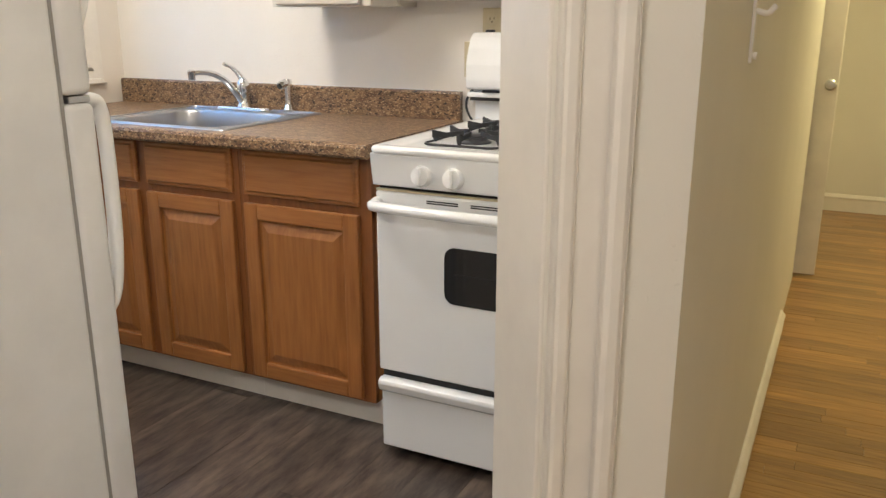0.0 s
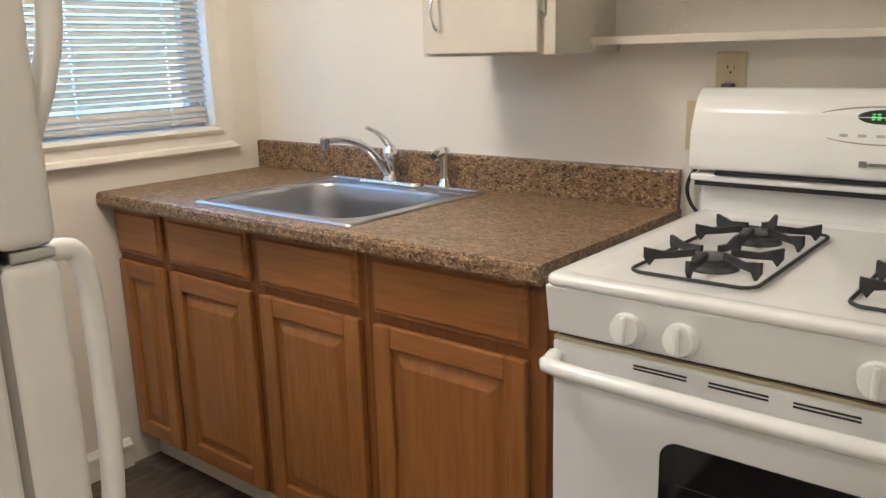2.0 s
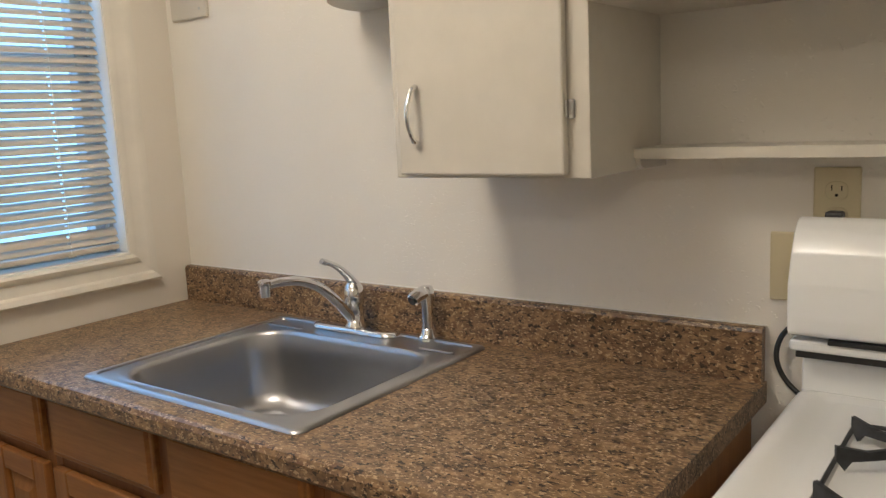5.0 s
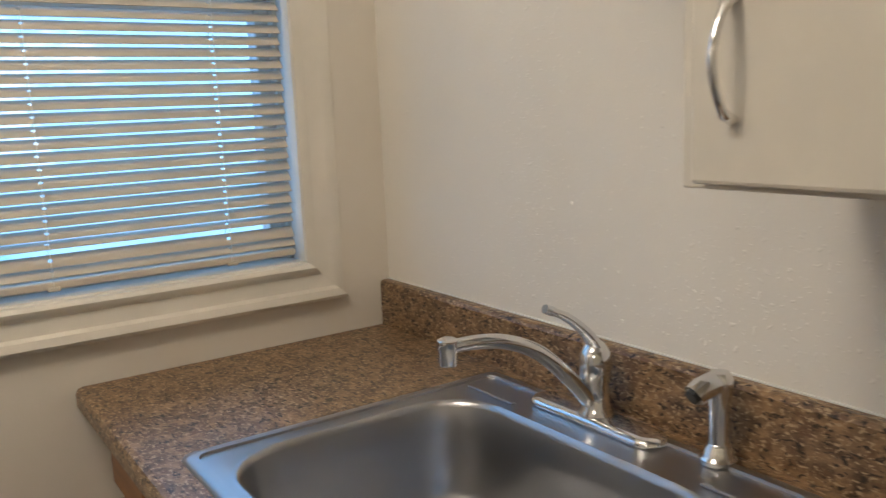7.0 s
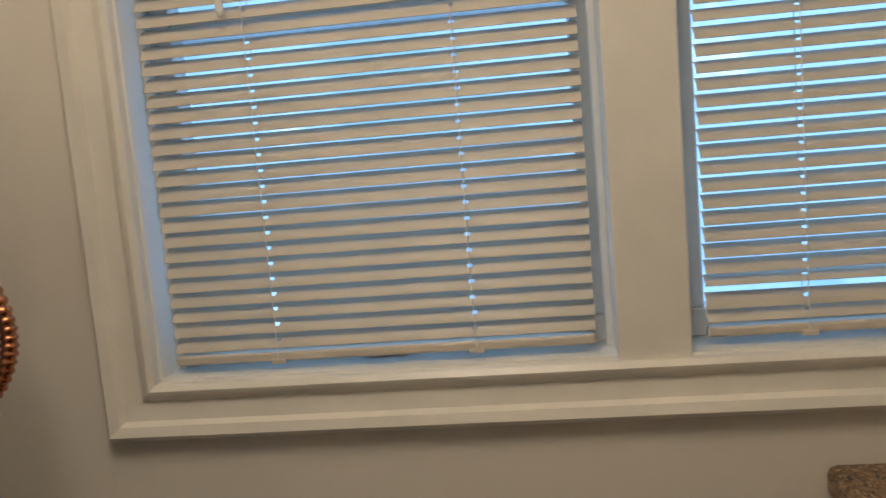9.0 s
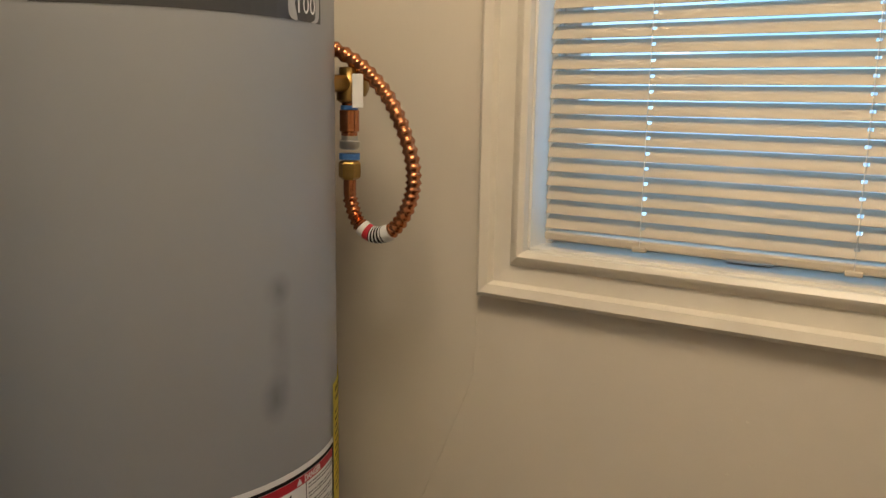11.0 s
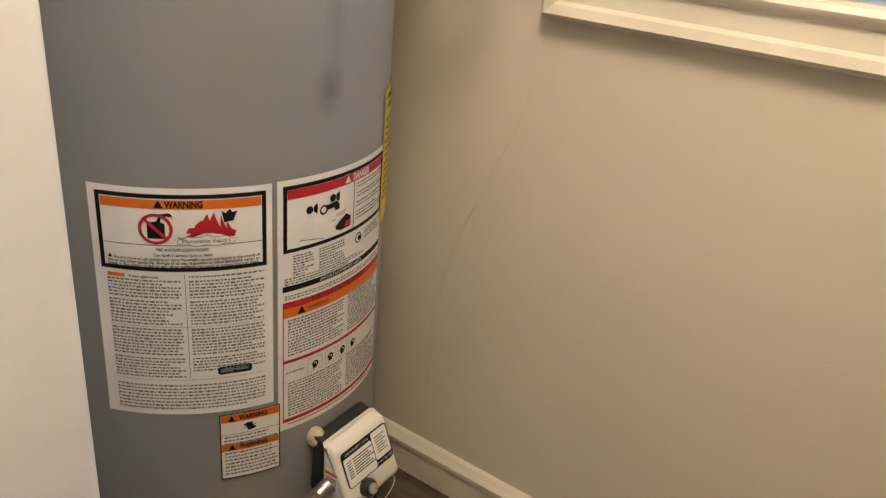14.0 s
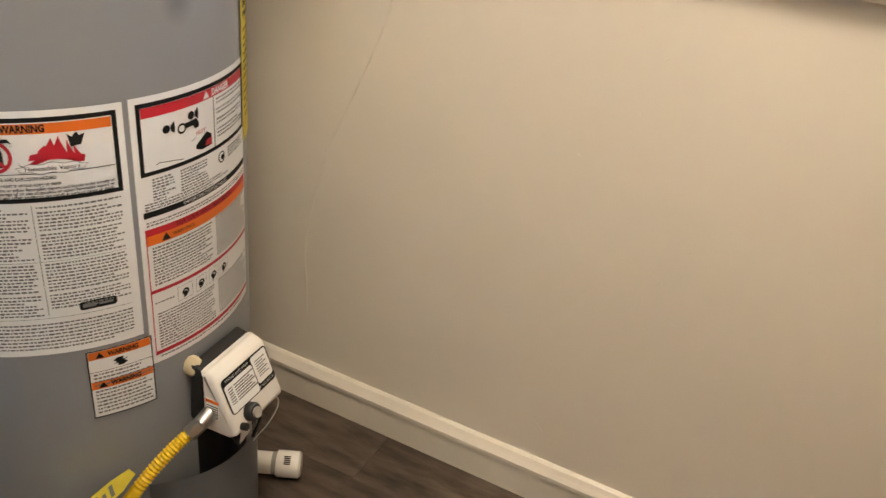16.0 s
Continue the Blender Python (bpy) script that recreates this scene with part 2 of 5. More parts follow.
def part(name, bm, mat, parent=None, label="", smooth=None):
    me = bpy.data.meshes.new(name)
    bmesh.ops.recalc_face_normals(bm, faces=bm.faces)
    bm.to_mesh(me)
    bm.free()
    for mm in (mat if isinstance(mat, (list, tuple)) else [mat]):
        me.materials.append(mm)
    if smooth is not None:
        me.polygons.foreach_set("use_smooth", [True] * len(me.polygons))
        me.set_sharp_from_angle(angle=radians(smooth))
    ob = new(name, me)
    if parent is not None:
        ob.parent = parent
        ob.matrix_parent_inverse = Matrix.Translation(parent.location).inverted()
    if label:
        tagged(ob, label)
    return ob


def boxes(*list_of, bevel=0.0, segs=2):
    """One bmesh of boxes, each (x0, y0, z0, x1, y1, z1)."""
    bm = bmesh.new()
    for x0, y0, z0, x1, y1, z1 in list_of:
        c = Matrix.Translation(((x0 + x1) / 2, (y0 + y1) / 2, (z0 + z1) / 2)) @ Matrix.Diagonal((abs(x1 - x0), abs(y1 - y0), abs(z1 - z0), 1))
        bmesh.ops.create_cube(bm, size=1, matrix=c)
    if bevel:
        bmesh.ops.bevel(bm, geom=list(bm.edges), offset=bevel, segments=segs, profile=0.5, affect='EDGES')
    return bm


def prism(outline, axis, a, b, bevel=0.0, segs=2):
    """Extrude a 2D outline from a to b along an axis (the outline's pairs fill the other two axes in order)."""
    bm = bmesh.new()

    def place(u, v, w):
        return {'x': (w, u, v), 'y': (u, w, v), 'z': (u, v, w)}[axis]
    lo = [bm.verts.new(place(u, v, a)) for u, v in outline]
    hi = [bm.verts.new(place(u, v, b)) for u, v in outline]
    bm.faces.new(lo)
    bm.faces.new(hi[::-1])
    n = len(outline)
    for i in range(n):
        bm.faces.new((lo[i], lo[(i + 1) % n], hi[(i + 1) % n], hi[i]))
    if bevel:
        bmesh.ops.bevel(bm, geom=list(bm.edges), offset=bevel, segments=segs, profile=0.5, affect='EDGES')
    return bm


def rounded(x0, y0, x1, y1, r, n=6):
    """A rounded rectangle's outline."""
    pts = []
    for cx, cy, a0 in ((x1 - r, y1 - r, 0), (x0 + r, y1 - r, 90), (x0 + r, y0 + r, 180), (x1 - r, y0 + r, 270)):
        for i in range(n + 1):
            a = radians(a0 + 90 * i / n)
            pts.append((cx + r * math.cos(a), cy + r * math.sin(a)))
    return pts


def loops(rings, cap_first=False, cap_last=False):
    """Join rings of equal count into a skin."""
    bm = bmesh.new()
    vs = [[bm.verts.new(p) for p in ring] for ring in rings]
    n = len(vs[0])
    for a, b in zip(vs, vs[1:]):
        for i in range(n):
            bm.faces.new((a[i], a[(i + 1) % n], b[(i + 1) % n], b[i]))
    if cap_first:
        bm.faces.new(vs[0][::-1])
    if cap_last:
        bm.faces.new(vs[-1])
    return bm


def tube(path, radius, n=12, flat=1.0, caps=True):
    """A tube along a path; radius may be a list; flat squeezes it along its second axis."""
    pts = [Vector(p) for p in path]
    rs = radius if isinstance(radius, (list, tuple)) else [radius] * len(pts)
    rings, up = [], None
    for i, p in enumerate(pts):
        d = (pts[min(i + 1, len(pts) - 1)] - pts[max(i - 1, 0)]).normalized()
        if up is None:
            up = Vector((0, 0, 1)) if abs(d.z) < 0.9 else Vector((0, 1, 0))
        side = d.cross(up).normalized()
        up = side.cross(d).normalized()
        rings.append([p + rs[i] * (math.cos(2 * math.pi * k / n) * side + flat * math.sin(2 * math.pi * k / n) * up) for k in range(n)])
    return loops(rings, caps, caps)


def bezier(points, steps=8):
    """A smooth curve through points (Catmull-Rom)."""
    P = [Vector(p) for p in points]
    P = [2 * P[0] - P[1]] + P + [2 * P[-1] - P[-2]]
    out = []
    for a, b, c, d in zip(P, P[1:], P[2:], P[3:]):
        for i in range(steps):
            t = i / steps
            out.append(0.5 * (2 * b + (c - a) * t + (2 * a - 5 * b + 4 * c - d) * t * t + (3 * b - a - 3 * c + d) * t ** 3))
    out.append(P[-2])
    return out


def lathe(profile, at, n=24, axis=(0, 0, 1)):
    """Turn (radius, height) pairs round an axis."""
    q = Vector((0, 0, 1)).rotation_difference(Vector(axis)).to_matrix()
    rings = []
    for r, h in profile:
        rings.append([Vector(at) + q @ Vector((max(r, 1e-4) * math.cos(2 * math.pi * k / n), max(r, 1e-4) * math.sin(2 * math.pi * k / n), h)) for k in range(n)])
    return loops(rings, True, True)


def merge(*bms):
    """Several pieces of one part as one bmesh."""
    out = bmesh.new()
    for b in bms:
        me = bpy.data.meshes.new("piece")
        b.to_mesh(me)
        b.free()
        out.from_mesh(me)
        bpy.data.meshes.remove(me)
    return out


def moved(bm, m):
    bmesh.ops.transform(bm, matrix=m, verts=bm.verts)
    return bm


def letters(text, size, align='CENTER', width=0.0, bold=0.0):
    """Words in the built-in font as a flat bmesh in its own xy plane."""
    cu = bpy.data.curves.new("words", 'FONT')
    cu.body, cu.size, cu.align_x, cu.align_y = text, size, align, 'CENTER'
    cu.resolution_u = 2
    cu.offset = bold * size
    ob = bpy.data.objects.new("words", cu)
    scene.collection.objects.link(ob)
    me = bpy.data.meshes.new_from_object(ob.evaluated_get(bpy.context.evaluated_depsgraph_get()))
    bm = bmesh.new()
    bm.from_mesh(me)
    if width:       # squeezed or drawn out to the line's length
        xs = [v.co.x for v in bm.verts]
        for v in bm.verts:
            v.co.x *= width / (max(xs) - min(xs))
    bpy.data.objects.remove(ob)
    bpy.data.curves.remove(cu)
    bpy.data.meshes.remove(me)
    return bm


# ---- structure: kitchen ----
CEILING = 2.44
HALLX = 2.625
EAST = 2.455
SOUTH = -2.30
WY0, WY1, WZ0, WZ1 = -1.56, -0.19, 1.072, 2.08    # window opening

tagged(part("wall_north", boxes((-0.16, 0, 0, EAST, 0.12, CEILING)), WALL),
       "off-white painted plaster wall behind the counter", "wall", kind="structure")
def wall_lumps(n, seed):
    """Small crusts of old plaster under the paint, in drifts over the wall above the counter."""
    rng = random.Random(seed)
    drifts = [(rng.uniform(0.3, 1.25), rng.uniform(1.02, 1.9), rng.uniform(0.04, 0.16)) for _ in range(34)]
    bm = bmesh.new()
    for _ in range(n):
        cx, cz, sp = drifts[int(rng.random() ** 1.5 * len(drifts))]
        x, z = rng.gauss(cx, sp), rng.gauss(cz, sp * 0.9)
        if not (0.03 < x < 1.58 and 1.022 < z < 2.3):
            continue
        r, turn, slim = rng.uniform(0.0011, 0.0028) * (1.7 if rng.random() < 0.1 else 1), rng.uniform(0, 3.1), rng.uniform(0.4, 1.0)
        h = r * rng.uniform(0.35, 0.6)
        ring = []
        for k in range(6):
            a = k * math.pi / 3
            q = r * rng.uniform(0.7, 1.2)
            u, v = q * math.cos(a), q * slim * math.sin(a)
            ring.append(bm.verts.new((x + u * math.cos(turn) - v * math.sin(turn), 0.0002, z + u * math.sin(turn) + v * math.cos(turn))))
        tip = bm.verts.new((x + rng.uniform(-0.3, 0.3) * r, -h, z + 0.3 * r))
        for k in range(6):
            bm.faces.new((ring[k], ring[(k + 1) % 6], tip))
    return bm


tagged(part("plaster_crust", wall_lumps(2400, 21), WALL, bpy.data.objects["wall_north"], smooth=60), kind="stuff")
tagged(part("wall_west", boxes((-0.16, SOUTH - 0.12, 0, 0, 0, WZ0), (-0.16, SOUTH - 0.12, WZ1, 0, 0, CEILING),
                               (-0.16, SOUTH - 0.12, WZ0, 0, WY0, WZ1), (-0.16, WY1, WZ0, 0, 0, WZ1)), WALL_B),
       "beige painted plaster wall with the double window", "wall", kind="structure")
west = bpy.data.objects["wall_west"]
ridge = bezier([(0.0, -1.648, 0.955), (0.0, -1.653, 0.856), (0.0, -1.675, 0.789), (0.0, -1.704, 0.716), (0.0, -1.750, 0.606), (0.0, -1.778, 0.516), (0.0, -1.799, 0.410), (0.0, -1.805, 0.356), (0.0, -1.797, 0.211)], 5)
part("paint_ridge", tube(ridge, [0.0012 + 0.0006 * math.sin(i * 1.7) for i in range(len(ridge))], 6), WALL_B, west, smooth=60)
for cy, cz, r in ((-1.652, 0.852, 0.004), (-1.213, 0.868, 0.003), (-1.234, 0.785, 0.003), (-1.205, 0.805, 0.002), (-1.145, 0.531, 0.004), (-1.115, 0.594, 0.004), (-1.64, 0.90, 0.003), (-1.31, 0.70, 0.003), (-0.95, 0.62, 0.003), (-1.02, 0.40, 0.003)):
    part("paint_chip", tube([(-0.001, cy - r, cz - r * 0.4), (0.0006, cy, cz), (-0.001, cy + r, cz + r * 0.5)], [0.0006, 0.0016, 0.0006], 6), WALL_B, west)
part("paint_scratch", tube([(0.0, -1.297, 0.177), (0.0002, -1.285, 0.170), (0.0, -1.273, 0.157)], 0.0008, 5), WALL_B, west)
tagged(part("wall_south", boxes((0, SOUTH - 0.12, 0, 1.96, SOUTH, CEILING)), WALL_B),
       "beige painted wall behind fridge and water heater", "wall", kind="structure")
# wall between kitchen and hall, with the slanted end at the kitchen doorway
tagged(part("wall_east", prism([(EAST, 0.12), (EAST, -1.585), (2.40, -1.64), (2.494, -1.73), (HALLX, -1.60), (HALLX, 1.70), (EAST, 1.70)], 'z', 0, CEILING), HALLW),
       "painted plaster wall between kitchen and hallway", "wall", kind="structure")
tagged(part("wall_doorway", merge(prism([(1.93, -2.30), (2.024, -2.394), (1.90, -2.52), (1.80, -2.42)], 'z', 0, CEILING),
                                  prism([(2.40, -1.64), (2.494, -1.73), (2.024, -2.394), (1.93, -2.30)], 'z', 2.06, CEILING)), HALLW),
       "painted wall over and beside the slanted kitchen doorway", "wall", kind="structure")
tagged(part("ceiling", boxes((-0.2, -5.0, CEILING, 4.2, 4.2, CEILING + 0.1)), CEIL), "flat white painted ceiling", "ceiling", kind="structure")


def slanted(u0, u1, z0, z1, d0, d1, bevel=0.004):
    """A board on the slanted doorway face: u along the face from its opening edge, d out of the face."""
    c = math.sqrt(0.5)
    bm = boxes((u0, -d1, z0, u1, -d0, z1), bevel=bevel, segs=2)
    return moved(bm, Matrix(((c, -c, 0, 2.494), (c, c, 0, -1.73), (0, 0, 1, 0), (0, 0, 0, 1))))


cas = thing("door_casing", "cream painted moulded door casing at the kitchen doorway", "trim", (2.52, -1.72, 0), kind="structure")
part("casing_board", slanted(0.004, 0.092, 0, 2.12, 0.0, 0.013), TRIM, cas)
part("casing_bead", slanted(0.004, 0.026, 0, 2.12, 0.013, 0.021, 0.006), TRIM, cas)
part("casing_bead", slanted(0.062, 0.092, 0, 2.12, 0.013, 0.026, 0.009), TRIM, cas)
c45 = math.sqrt(0.5)
part("jamb_board", moved(boxes((-0.006, 0.002, 0, 0.0, 0.134, 2.06), bevel=0.002),
                         Matrix(((c45, -c45, 0, 2.497), (c45, c45, 0, -1.731), (0, 0, 1, 0), (0, 0, 0, 1)))), TRIM, cas)

# hall
tagged(part("wall_hall_end", boxes((2.2, 3.46, 0, 4.1, 3.58, CEILING)), HALLW), "yellow-lit plaster wall at the hallway end", "wall", kind="structure")
tagged(part("wall_hall_east", boxes((4.0, -4.6, 0, 4.12, 3.46, CEILING)), HALLW), "painted hallway side wall", "wall", kind="structure")
tagged(part("wall_entry", boxes((-0.16, -4.72, 0, 4.12, -4.6, CEILING), (-0.28, -4.6, 0, -0.16, -2.42, CEILING)), HALLW), "painted wall of the room before the kitchen", "wall", kind="structure")
tagged(part("wall_hall_west", boxes((2.2, 2.55, 0, HALLX, 3.46, CEILING), (2.2, 1.70, 2.05, HALLX, 2.55, CEILING), (1.6, 1.70, 0, EAST, 1.76, CEILING), (1.5, 1.7, 0, 1.6, 3.5, CEILING), (1.6, 3.4, 0, 2.2, 3.5, CEILING)), HALLW),
       "painted hallway wall beyond a doorway", "wall", kind="structure")


def skirting(name, x0, y0, x1, y1, out, h=0.10):
    """A baseboard with a moulded top, along a wall, standing off to the side given."""
    L = math.hypot(x1 - x0, y1 - y0)
    prof = [(0, 0), (0.016, 0), (0.016, h - 0.030), (0.021, h - 0.027), (0.021, h - 0.018), (0.014, h - 0.010), (0.009, h - 0.003), (0.004, h), (0, h)]
    bm = prism(prof, 'x', 0, L)
    ux, uy = (x1 - x0) / L, (y1 - y0) / L
    bm = moved(bm, Matrix(((ux, out[0], 0, x0), (uy, out[1], 0, y0), (0, 0, 1, 0), (0, 0, 0, 1))))
    return tagged(part(name, bm, TRIM), "cream painted wooden baseboard with moulded top", "baseboard", kind="structure")


skirting("baseboard_west", 0, -0.64, 0, SOUTH, (1, 0), 0.096)
skirting("baseboard_hall", HALLX, -1.59, HALLX, 0.92, (1, 0), 0.085)
skirting("baseboard_hall_end", 2.66, 3.46, 4.0, 3.46, (0, -1), 0.115)


# ---- window ----
def window_unit():
    w = thing("window_1", "double window with cream moulded casing and white sashes", "window", (0, -0.88, WZ0), kind="structure")
    # moulded casing: outer bead, flat board, inner bead, mitred round the opening
    prof = [(0.0, 0.0), (0.0, 0.016), (0.008, 0.021), (0.019, 0.018), (0.024, 0.011), (0.052, 0.013), (0.057, 0.024), (0.071, 0.028), (0.078, 0.022), (0.078, 0.0)]
    rings = []
    # the side next to the corner is nearly flush with the plaster
    for sy, sz, deep, lift in ((WY0, WZ0, 1, 0), (WY1, WZ0, 1, 0), (WY1, WZ0, 0.12, 0.002), (WY1, WZ1, 0.12, -0.002), (WY1, WZ1, 1, 0), (WY0, WZ1, 1, 0)):
        oy, oz = (-1 if sy == WY0 else 1), (-1 if sz == WZ0 else 1)
        rings.append([(d * deep, sy + oy * o, sz + oz * o + lift) for o, d in prof])
    rings.append(rings[0])
    part("casing", loops(rings), TRIM, w, smooth=40)
    part("mullion", boxes((-0.10, -0.912, WZ0 - 0.012, 0.010, -0.816, WZ1), bevel=0.003), TRIM, w)
    # lining of the opening, seen beside the blinds
    part("lining", boxes((-0.158, WY0, WZ0 - 0.02, -0.001, WY1, WZ0 + 0.004), (-0.158, WY0, WZ1 - 0.004, -0.001, WY1, WZ1 + 0.02),
                         (-0.158, WY0 - 0.02, WZ0, -0.001, WY0 + 0.004, WZ1), (-0.158, WY1 - 0.004, WZ0, -0.001, WY1 + 0.02, WZ1)), PLASTIC, w)
    for y0, y1 in ((WY0 + 0.004, -0.912), (-0.816, WY1 - 0.004)):
        part("sash", boxes((-0.13, y0, WZ0 + 0.004, -0.085, y1, WZ0 + 0.045), (-0.13, y0, WZ1 - 0.05, -0.085, y1, WZ1 - 0.004),
                           (-0.13, y0, WZ0 + 0.045, -0.085, y0 + 0.035, WZ1 - 0.05), (-0.13, y1 - 0.035, WZ0 + 0.045, -0.085, y1, WZ1 - 0.05),
                           (-0.13, y0 + 0.035, 1.56, -0.09, y1 - 0.035, 1.60), bevel=0.003), PLASTIC, w, "white window sash")
        g = part("pane", boxes((-0.112, y0 + 0.03, WZ0 + 0.04, -0.108, y1 - 0.03, WZ1 - 0.045)), GLASS, w, "clear glass pane")
        g.visible_shadow = False
        for ty in (y0, y1 - 0.010):
            for tx in (-0.080, -0.064):
                part("track", boxes((tx, ty, WZ0 + 0.0045, tx + 0.007, ty + 0.010, WZ1 - 0.0045), bevel=0.001), PLASTIC, w)
    part("sash_lift", boxes((-0.085, -1.273, WZ0 + 0.006, -0.060, -1.209, WZ0 + 0.013), bevel=0.003), PLASTIC, w)
    return w


window_unit()


def slat_mesh(length, tilt, holes):
    """One crowned slat along y, tilted with its inner edge down, pierced where the cords run."""
    w, n, th = 0.0262, 8, 0.0009
    a = radians(tilt)
    ring = []
    for side in (1, -1):
        for k in range(n + 1):
            i = k if side > 0 else n - k
            q = (i / n - 0.5) * w
            h = 0.0026 * (1 - (2 * i / n - 1) ** 2) + side * th / 2
            ring.append((q * math.cos(a) - h * math.sin(a), q * math.sin(a) + h * math.cos(a)))
    m = len(ring)
    ys = sorted([-length / 2, length / 2] + [h + d for h in holes for d in (-0.0036, 0.0036)])
    bm = bmesh.new()
    rows = [[bm.verts.new((x, y, z)) for x, z in ring] for y in ys]
    for r, (ra, rb) in enumerate(zip(rows, rows[1:])):
        pierced = any(abs((ys[r] + ys[r + 1]) / 2 - h) < 0.003 for h in holes)
        for i in range(m):
            if pierced and (i in (3, 4) or i in (12, 13)):
                continue
            bm.faces.new((ra[i], ra[(i + 1) % m], rb[(i + 1) % m], rb[i]))
    for row in (rows[0], rows[-1]):
        for i in range(n):
            bm.faces.new([row[i], row[i + 1], row[m - 2 - i], row[m - 1 - i]])
    bmesh.ops.recalc_face_normals(bm, faces=list(bm.faces))
    me = bpy.data.meshes.new("slat")
    bm.to_mesh(me)
    bm.free()
    me.materials.append(BLINDM)
    me.polygons.foreach_set("use_smooth", [True] * len(me.polygons))
    me.set_sharp_from_angle(angle=radians(35))
    return me


PITCH = 0.0220


def blind(y0, y1, cords, wand, tilt, bent):
    b = thing("window_blind", "closed beige vinyl mini blind hanging in the window", "blind", (-0.03, (y0 + y1) / 2, 1.09), group="blinds in the double window")
    z, k = 1.118, 0
    mid = (y0 + y1) / 2
    slat = slat_mesh(y1 - y0, tilt, [c - mid for c in cords])
    rng = random.Random(int(-y0 * 1000))
    while z < 2.02:
        s = new("slat", slat)
        s.parent = b
        s.matrix_parent_inverse = Matrix.Translation(b.location).inverted()
        drop, open_up = bent.get(k, (0.0, 0.0))
        s.matrix_basis = Matrix.Translation((-0.03 + rng.uniform(-.0006, .0006), mid + rng.uniform(-.001, .001), z + drop)) @ Matrix.Rotation(radians(rng.uniform(-0.12, 0.12)), 4, 'X') @ Matrix.Rotation(radians(rng.uniform(-1.5, 1.5) - open_up), 4, 'Y')
        z += PITCH
        k += 1
    part("bottom_rail", boxes((-0.042, y0, 1.089, -0.018, y1, 1.103), bevel=0.004), BLINDM, b)
    part("head_rail", boxes((-0.046, y0, 2.03, -0.012, y1, 2.07), bevel=0.003), BLINDM, b)
    for c in cords:
        part("ladder_cord", merge(tube([(-0.0175, c, 1.09), (-0.0175, c, 2.03)], 0.0007, 5), tube([(-0.043, c, 1.09), (-0.043, c, 2.03)], 0.0007, 5)), PLASTIC, b, "white ladder cord")
        part("rail_button", boxes((-0.019, c - 0.011, 1.086, -0.014, c + 0.011, 1.094), bevel=0.002), BLINDM, b)
    if wand:
        part("tilt_wand", merge(tube([(-0.004, wand, 1.60), (-0.006, wand + 0.004, 2.03)], 0.004, 8), lathe([(0.003, 0), (0.0055, 0.006), (0.005, 0.03), (0.003, 0.034)], (-0.004, wand, 1.572), 10)), PLASTIC, b, "clear plastic tilt wand")
    return b


blind(-1.541, -0.938, (-1.387, -1.103), -1.412, -49, {})
blind(-0.790, -0.205, (-0.66, -0.34), 0, -41, {1: (-0.003, -12), 2: (0.003, 14)})
tagged(part("backdrop", boxes((-6.1, -12, -0.6, -6.0, 10, 8)), YARD_GLOW), "self-lit backdrop painted as a hazy blue yard outside the window", "backdrop", kind="structure")
tagged(part("ground", boxes((-400, -400, -0.65, 400, 400, -0.6)), GROUNDM), "assumed plain ground outside the window, tinted daylight blue", "ground", kind="structure")


# ---- floors ----
tagged(part("floor_base", boxes((-0.2, -5.0, -0.6, 4.2, 4.2, -0.008)), DARKGAP), "dark subfloor under the boards", "floor", kind="structure")

# ---- hallway door and hook ----
hd = thing("door_1", "cream painted hallway door standing open", "door", (2.55, 1.77, 0), kind="structure")
part("leaf", boxes((2.44, 1.7605, 0.012, 2.722, 1.80, 2.03), bevel=0.003), TRIM, hd)
kn = part("door_knob", lathe([(0.024, 0), (0.024, 0.004), (0.010, 0.010), (0.010, 0.03), (0.024, 0.04), (0.027, 0.052), (0.018, 0.062), (0, 0.064)], (2.690, 1.7604, 0.955), 20, (0, -1, 0)), ZINC, hd, "worn metal door knob", smooth=40)
wh = thing("wall_hook", "cream painted metal hook on the hallway wall", "hook", (HALLX, -1.14, 1.25))
part("back_plate", boxes((HALLX, -1.150, 1.180, HALLX + 0.006, -1.128, 1.330), bevel=0.002), TRIM, wh)
part("hook", tube(bezier([(HALLX + 0.005, -1.139, 1.262), (HALLX + 0.022, -1.139, 1.258), (HALLX + 0.034, -1.139, 1.270)], 5), 0.005, 8), TRIM, wh)
part("peg", tube([(HALLX + 0.004, -1.139, 1.192), (HALLX + 0.012, -1.139, 1.192)], 0.006, 8), TRIM, wh)


# ---- base cabinets ----
DOORS = [("narrow", 0.015, 0.255), ("left", 0.290, 0.660), ("middle", 0.702, 1.067), ("wide", 1.113, 1.533)]
FRONT = -0.590          # face frame; doors stand proud of it


